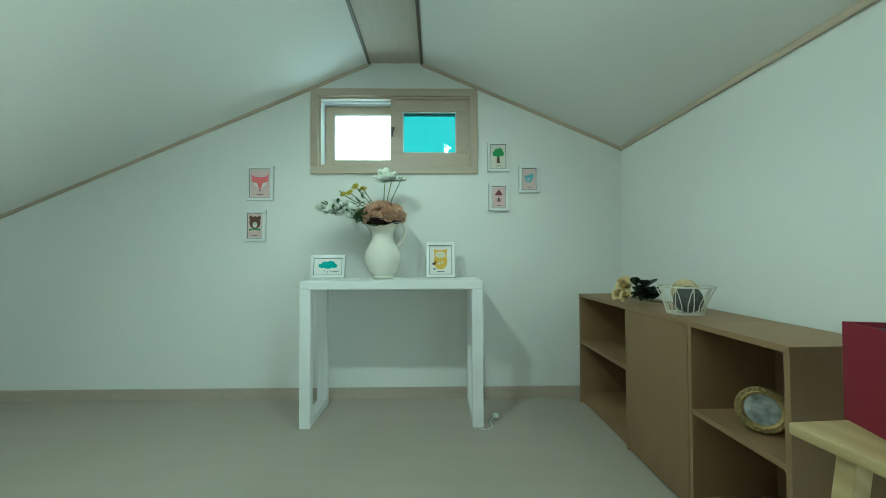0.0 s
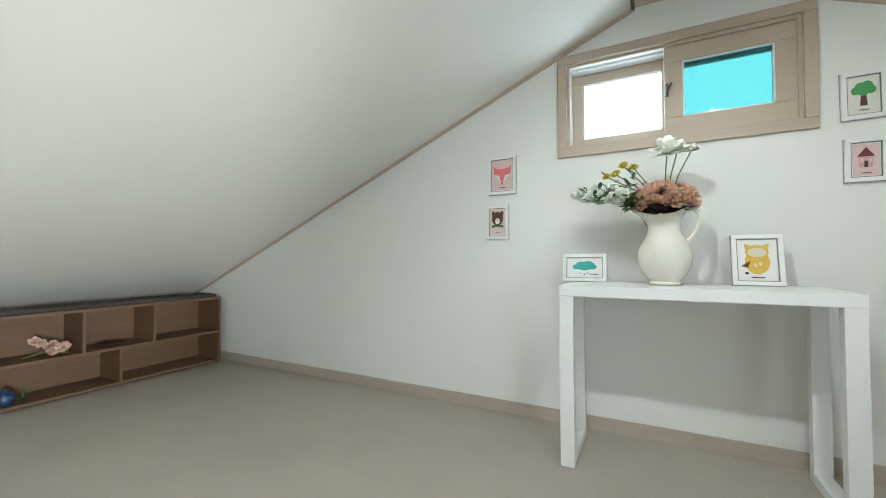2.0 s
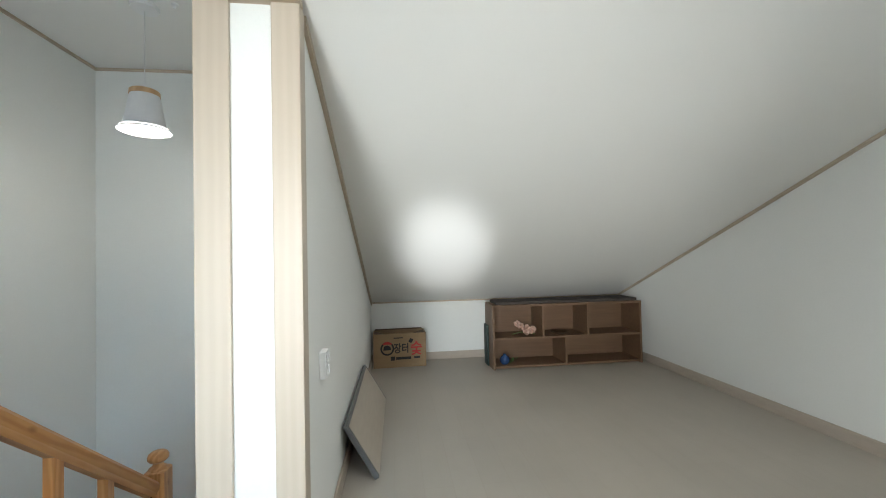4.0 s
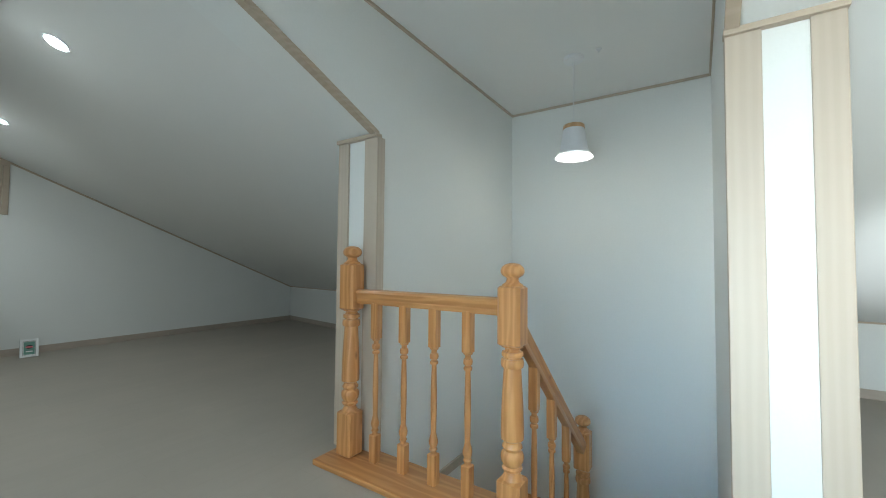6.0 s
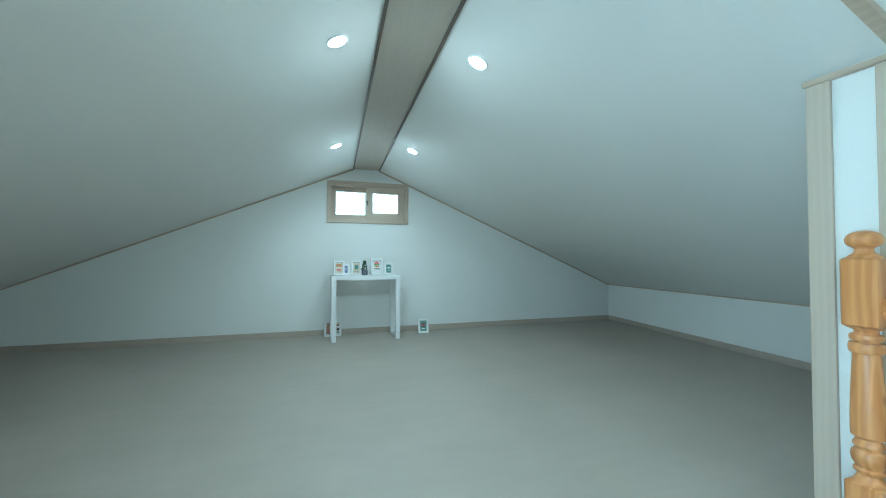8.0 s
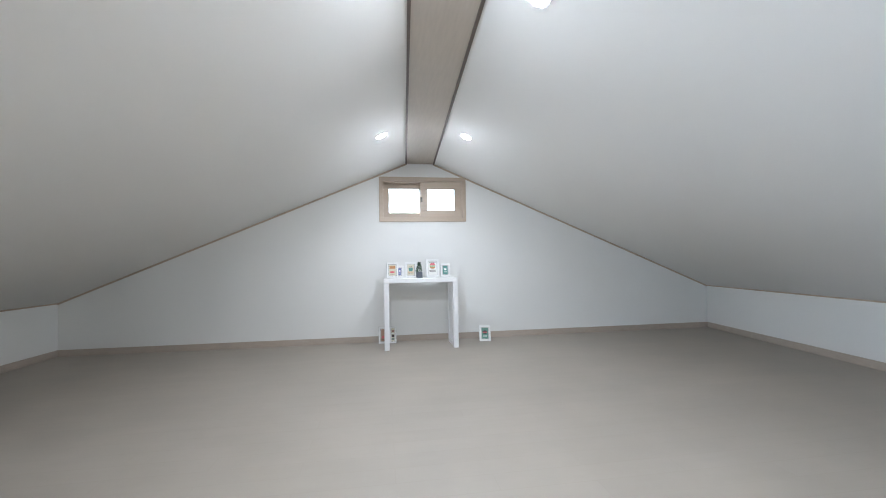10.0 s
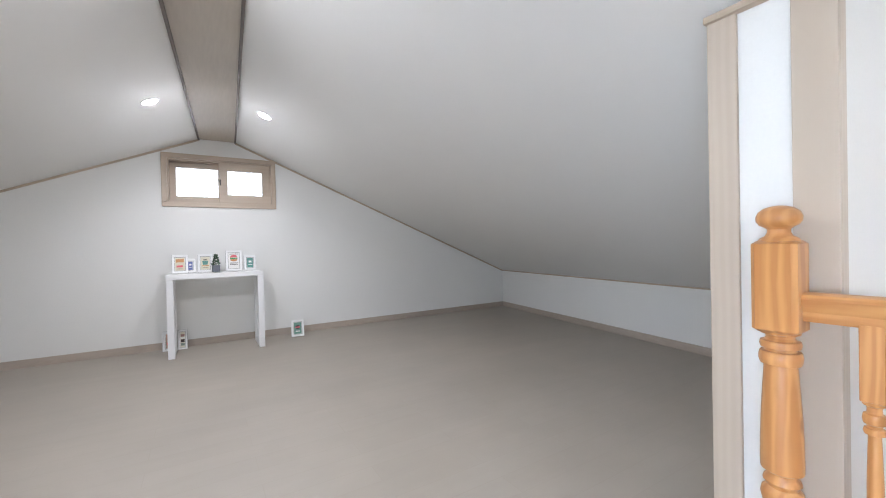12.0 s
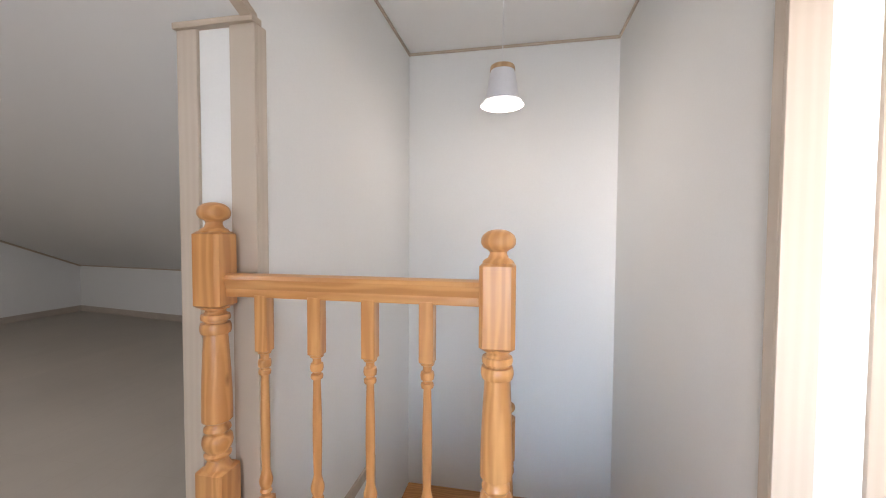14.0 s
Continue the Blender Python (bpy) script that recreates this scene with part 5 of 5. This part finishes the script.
part("rim", tube(bmesh.new(), hoop(0.143, 0.13), 0.0035, 6), WIRE, basket)
part("base_ring", tube(bmesh.new(), hoop(0.088, 0.004), 0.0035, 6), WIRE, basket)
for i in range(22):
    a, b = 6.2832 * i / 22, 6.2832 * (i + (0.5 if i % 2 else -0.5)) / 22
    pts = [(0.088 * math.cos(a), 0.088 * math.sin(a), 0.004), (0.10 * math.cos(a), 0.10 * math.sin(a), 0.045), (0.12 * math.cos((a + b) / 2), 0.12 * math.sin((a + b) / 2), 0.09), (0.143 * math.cos(b), 0.143 * math.sin(b), 0.13)]
    part("wire", tube(bmesh.new(), pts, 0.0026, 5), WIRE, basket)
part("base", lathe(bmesh.new(), [(0, 0.002), (0.086, 0.002), (0.086, 0.006), (0, 0.006)], 24), WIRE, basket)


def woven_ball(x, y, z, r, mat, label):
    ball = thing("woven_ball", Matrix.Translation((x, y, z)), label, "ball")
    bm = bmesh.new()
    bmesh.ops.create_icosphere(bm, subdivisions=3, radius=r * 0.94)
    rr = random.Random(int(r * 1000))
    part("core", bm, mat, ball, smooth=True)
    for k in range(14):
        bm = bmesh.new()
        q = Euler((rr.random() * 6.28, rr.random() * 6.28, rr.random() * 6.28)).to_matrix()
        tube(bm, [q @ Vector((r * 0.965 * math.cos(6.2832 * i / 26), r * 0.965 * math.sin(6.2832 * i / 26), 0)) for i in range(27)], 0.0045, 5)
        part("strand", bm, mat, ball, smooth=True)


woven_ball(BX + 0.035, BY + 0.052, 0.79, 0.055, material("natural_twine", (0.52, 0.42, 0.25), 0.8, grain=0.15), "pale straw-coloured woven ball in the wire basket")
woven_ball(BX - 0.005, BY - 0.030, 0.765, 0.054, material("charcoal_twine", (0.10, 0.105, 0.10), 0.8, grain=0.2), "charcoal grey woven ball in the wire basket")

GILT = material("worn_gilt", (0.42, 0.31, 0.14), 0.38, 0.7, grain=0.3, grain_scale=80, bump=0.4)
# strong stretched streaks in the grey stand in for reflections on the glass
SILVER = material("reflection_streaked_grey", (0.36, 0.38, 0.38), 0.22, 0.3, grain=0.6, grain_scale=30, stretch=(1, 1, 3))
gilt = thing("round_gilt_frame", pose(1.385, -1.475, 0.371 + 0.074, 0, 8, 50) @ Matrix.Scale(0.86, 4), "round ornate gilt frame with grey glass, standing on the shelf", "ornament")
bm = bmesh.new()
lathe(bm, [(0.055, 0.006), (0.058, 0.014), (0.066, 0.018), (0.074, 0.013), (0.080, 0.015), (0.085, 0.008), (0.085, 0), (0.055, 0)], 40)
ob = part("rim", bm, GILT, gilt, smooth=True)
ob.matrix_basis = pose(0, 0, 0, 0, -90, 0)
for i in range(26):
    a = 6.2832 * i / 26
    bm = bmesh.new()
    bmesh.ops.create_icosphere(bm, subdivisions=1, radius=0.0085)
    ob = part("bead", bm, GILT, gilt, smooth=True)
    ob.matrix_basis = Matrix.Translation((-0.014, 0.076 * math.cos(a), 0.076 * math.sin(a)))
ob = part("glass", lathe(bmesh.new(), [(0, 0), (0.056, 0), (0.056, 0.008), (0, 0.010)], 32), SILVER, gilt, "grey glass with reflections put into its colour")
ob.matrix_basis = pose(0, 0, 0, 0, -90, 0)

# stool with a red box, beside the bookcases
STOOLWOOD = wood("yellow_pine", (0.50, 0.39, 0.20), (0.43, 0.32, 0.15), 7, "Y", 0.45, distortion=3)
stool = thing("stool", pose(1.355, -2.08, FZ, 0, 0, 4), "pale yellow wooden stool with splayed legs", "stool")
part("seat", boxed(-0.22, -0.21, 0.572, 0.24, 0.23, 0.60, 0.006), STOOLWOOD, stool)
for sx in (-1, 1):
    for sy in (-1, 1):
        bm = boxed(-0.02, -0.02, 0, 0.02, 0.02, 0.573, 0.004)
        for v in bm.verts:
            k = 1 - v.co.z / 0.573
            v.co.x += sx * (0.175 + 0.05 * k)
            v.co.y += sy * (0.13 + 0.04 * k)
        part("leg", bm, STOOLWOOD, stool)
    part("stretcher", boxed(sx * 0.195 - 0.012, -0.13, 0.2, sx * 0.195 + 0.012, 0.13, 0.235, 0.003), STOOLWOOD, stool)
RED_CLOTH = material("red_fabric", (0.18, 0.003, 0.018), 0.75, grain=0.12, grain_scale=200, bump=0.3, bump_scale=500)
redbox = thing("storage_box", pose(1.352, -2.03, 0.571, 0, 0, -15), "deep red fabric box with a dark lining, standing on the stool", "box")
bm = bmesh.new()
w, d, h, th = 0.13, 0.15, 0.225, 0.006
for q in ((-w, -d, w, -d + th), (-w, d - th, w, d), (-w, -d + th, -w + th, d - th), (w - th, -d + th, w, d - th)):
    box(bm, q[0], q[1], 0, q[2], q[3], h, 0.0015)
part("sides", bm, RED_CLOTH, redbox)
part("lining", boxed(-w + th, -d + th, 0.0, w - th, d - th, h - 0.012), material("charcoal_lining", (0.05, 0.05, 0.055), 0.8, grain=0.1), redbox, "dark grey inner lid")

# ---- low bookcase under the slope ----
rng = random.Random(9)
pinkf = thing("pink_blossom", Matrix.Translation((-3.84, -1.29, 0.273)), "sprig of pink artificial blossom lying in the bookcase", "flowers")
for x, y, z in ((0.05, -0.04, 0.115), (0.06, -0.01, 0.10), (0.05, 0.03, 0.065), (0.08, 0.05, 0.08), (0.06, 0.08, 0.05), (0.09, 0.10, 0.05), (0.08, 0.04, 0.035), (0.05, 0.12, 0.06)):
    bm = bmesh.new()
    blossom(bm, (x, y, z), 0.035, rng, FULL, (0.9, rng.uniform(-0.5, 0.5), 0.6))
    part("flower_head", bm, PETAL_R, pinkf, "pink blossom", smooth=True)
part("stem", tube(bmesh.new(), [(0, -0.08, 0.004), (0.03, 0.0, 0.03), (0.04, 0.14, 0.006)], 0.004, 6), STEM, pinkf)
trinket = thing("blue_ornament", Matrix.Translation((-3.80, -1.46, 0.001)), "small dark blue and green glass ornament in the bookcase", "ornament")
bm = bmesh.new()
lathe(bm, [(0, 0), (0.03, 0.001), (0.046, 0.02), (0.050, 0.045), (0.040, 0.07), (0.018, 0.085), (0.014, 0.10), (0, 0.102)], 20)
part("body", bm, material("dark_blue_glass", (0.02, 0.05, 0.14), 0.15, coat=0.5), trinket, smooth=True)
bm = bmesh.new()
leafy(bm, (0.01, 0.05, 0.01), (0, 0.5, 0.3), rng, 12, 0.1, 0.04)
part("leaves", bm, LEAF, trinket, "green leaves")
tray = thing("wooden_tray", Matrix.Translation((-3.84, -0.88, 0.273)), "small dark wooden dish in the middle compartment", "tray")
part("dish", lathe(bmesh.new(), [(0, 0), (0.06, 0), (0.09, 0.02), (0.093, 0.024), (0.088, 0.024), (0.06, 0.006), (0, 0.006)], 24), material("dark_wood", (0.10, 0.055, 0.03), 0.5, grain=0.2), tray, smooth=True)
mat_roll = thing("dark_board", Matrix.Translation((-3.86, -0.85, LOW_H)), "dark brown board lying on top of the low bookcase", "board")
part("sheet", boxed(-0.14, -0.70, 0.001, 0.135, 0.74, 0.03, 0.006), material("dark_brown_felt", (0.045, 0.035, 0.03), 0.85, grain=0.2), mat_roll)
folder = thing("folder", pose(-3.945, -1.605, FZ, 0, 0, 0), "dark green folder standing against the bookcase side", "folder")
GREENCLOTH = material("green_cloth", (0.015, 0.035, 0.03), 0.6, grain=0.2)
part("cover", boxed(-0.08, -0.007, 0.0, 0.075, -0.004, 0.40, 0.001), GREENCLOTH, folder)
part("cover", boxed(-0.08, 0.004, 0.0, 0.075, 0.007, 0.40, 0.001), GREENCLOTH, folder)
part("spine", boxed(0.072, -0.0065, 0.0, 0.077, 0.0065, 0.40, 0.001), GREENCLOTH, folder)

# cardboard carton in the corner
CARD = material("corrugated_cardboard", (0.31, 0.205, 0.112), 0.85, grain=0.06, grain_scale=70, stain=0.08, stain_scale=6, stretch=(1, 1, 4))
# shaded copy of the cardboard, for the dark open top of the carton
CARD_SHADED = material("cardboard_shaded", (0.12, 0.075, 0.045), 0.9, grain=0.1)
cx, cy = -3.992, -2.478
carton = thing("cardboard_box", pose(cx, cy, FZ, 0, 0, 2), "worn cardboard carton with black and red printing by the wall", "box")
bm = bmesh.new()
bw, bd, bh, th = 0.262, 0.24, 0.335, 0.006
for q in ((-bd, -bw, -bd + th, bw), (-th, -bw, 0, bw), (-bd + th, -bw, -th, -bw + th), (-bd + th, bw - th, -th, bw)):
    box(bm, q[0], q[1], 0, q[2], q[3], bh, 0.0015)
box(bm, -bd, -bw, 0, 0, bw, 0.006)
part("carton_body", bm, CARD, carton)
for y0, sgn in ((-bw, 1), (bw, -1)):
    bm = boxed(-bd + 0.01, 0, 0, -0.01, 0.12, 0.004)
    ob = part("flap", bm, CARD_SHADED, carton, "folded-in top flap, coloured as in shade")
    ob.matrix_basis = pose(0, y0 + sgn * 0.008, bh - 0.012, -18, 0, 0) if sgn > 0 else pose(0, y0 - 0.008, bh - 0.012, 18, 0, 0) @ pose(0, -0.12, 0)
# slim dark strip along the rear edge paints the shade of the opening
part("flap", boxed(-bd - 0.002, -bw + 0.01, bh, -bd + 0.004, bw - 0.02, bh + 0.012), CARD_SHADED, carton, "dark strip standing in for the open top's shade")
INKB, INKR = ink((0.02, 0.018, 0.018)), ink((0.50, 0.03, 0.03))


def printed(name, outline, mat, lift=0.0006):
    bm = bmesh.new()
    prism(bm, outline, "x", 0.0, lift)
    ob = part(name, bm, mat, carton)
    ob.matrix_basis = Matrix.Translation((0.0006, 0, 0.025))
    return ob


printed("emblem", disc(-0.125, 0.165, 0.068, 0.068, 28), INKB)
printed("emblem_inner", disc(-0.125, 0.165, 0.052, 0.052, 24), CARD, 0.001)
printed("emblem_detail", [(-0.165, 0.15), (-0.085, 0.15), (-0.095, 0.185), (-0.125, 0.20), (-0.158, 0.188)], INKB, 0.0014)
printed("emblem_cap", disc(-0.125, 0.172, 0.060, 0.060, 14, 35, 145), INKR, 0.0012)
printed("print_line", rect(-0.06, 0.262, 0.03, 0.272), INKB)
printed("print_bar", rect(-0.09, 0.045, -0.05, 0.085), INKB)
printed("print_bar", rect(-0.04, 0.052, 0.11, 0.078), INKB)
printed("print_bar", rect(0.14, 0.058, 0.20, 0.078), INKB)
printed("stamp", [(0.085, 0.225), (0.115, 0.21), (0.135, 0.245), (0.105, 0.262)], INKB)


def lettering(text, y, z, size, mat, squash=1.0):
    data = bpy.data.curves.new("lettering", "FONT")
    data.body, data.size, data.align_x, data.extrude = text, size, "CENTER", 0.0004
    data.offset = 0.0022
    tmp = bpy.data.objects.new("lettering", data)
    scene.collection.objects.link(tmp)
    bpy.context.view_layer.update()
    me = bpy.data.meshes.new_from_object(tmp.evaluated_get(bpy.context.evaluated_depsgraph_get()))
    bpy.data.objects.remove(tmp)
    me.materials.clear()
    me.materials.append(mat)
    ob = new("lettering", me)
    ob.parent = carton
    ob.matrix_basis = Matrix.Translation((0.0014, y, z + 0.025)) @ Euler((radians(90), 0, radians(90))).to_matrix().to_4x4() @ Matrix.Diagonal((squash, 1, 1, 1))
    return ob


lettering("\uc7a5\ud130", 0.015, 0.125, 0.105, INKB, 0.8)
lettering("\uc22f", 0.165, 0.105, 0.15, INKR, 0.9)

# panel leaning by the partition
panel = thing("floor_panel", pose(-2.56, A_WALL + 0.003, FZ, 0, 0, 0), "pale wood-pattern panel with thick dark edges leaning against the partition", "board")
ob = part("sheet", boxed(-0.53, 0.002, 0.002, 0.53, 0.020, 0.286, 0.002), material("panel_face", (0.43, 0.37, 0.30), 0.45, grain=0.05, stretch=(0.2, 1, 1)), panel)
ob.matrix_basis = pose(0, 0.163, 0.004, 30, 0, 0)
bm = boxed(-0.552, -0.004, 0.0, -0.5305, 0.019, 0.306, 0.002)
box(bm, 0.5305, -0.004, 0.0, 0.555, 0.019, 0.306, 0.002)
box(bm, -0.5305, -0.004, 0.2865, 0.5305, 0.019, 0.306, 0.002)
ob = part("edging", bm, material("dark_edge", (0.13, 0.13, 0.135), 0.5, grain=0.1), panel, "dark grey edging")
ob.matrix_basis = pose(0, 0.163, 0.004, 30, 0, 0)
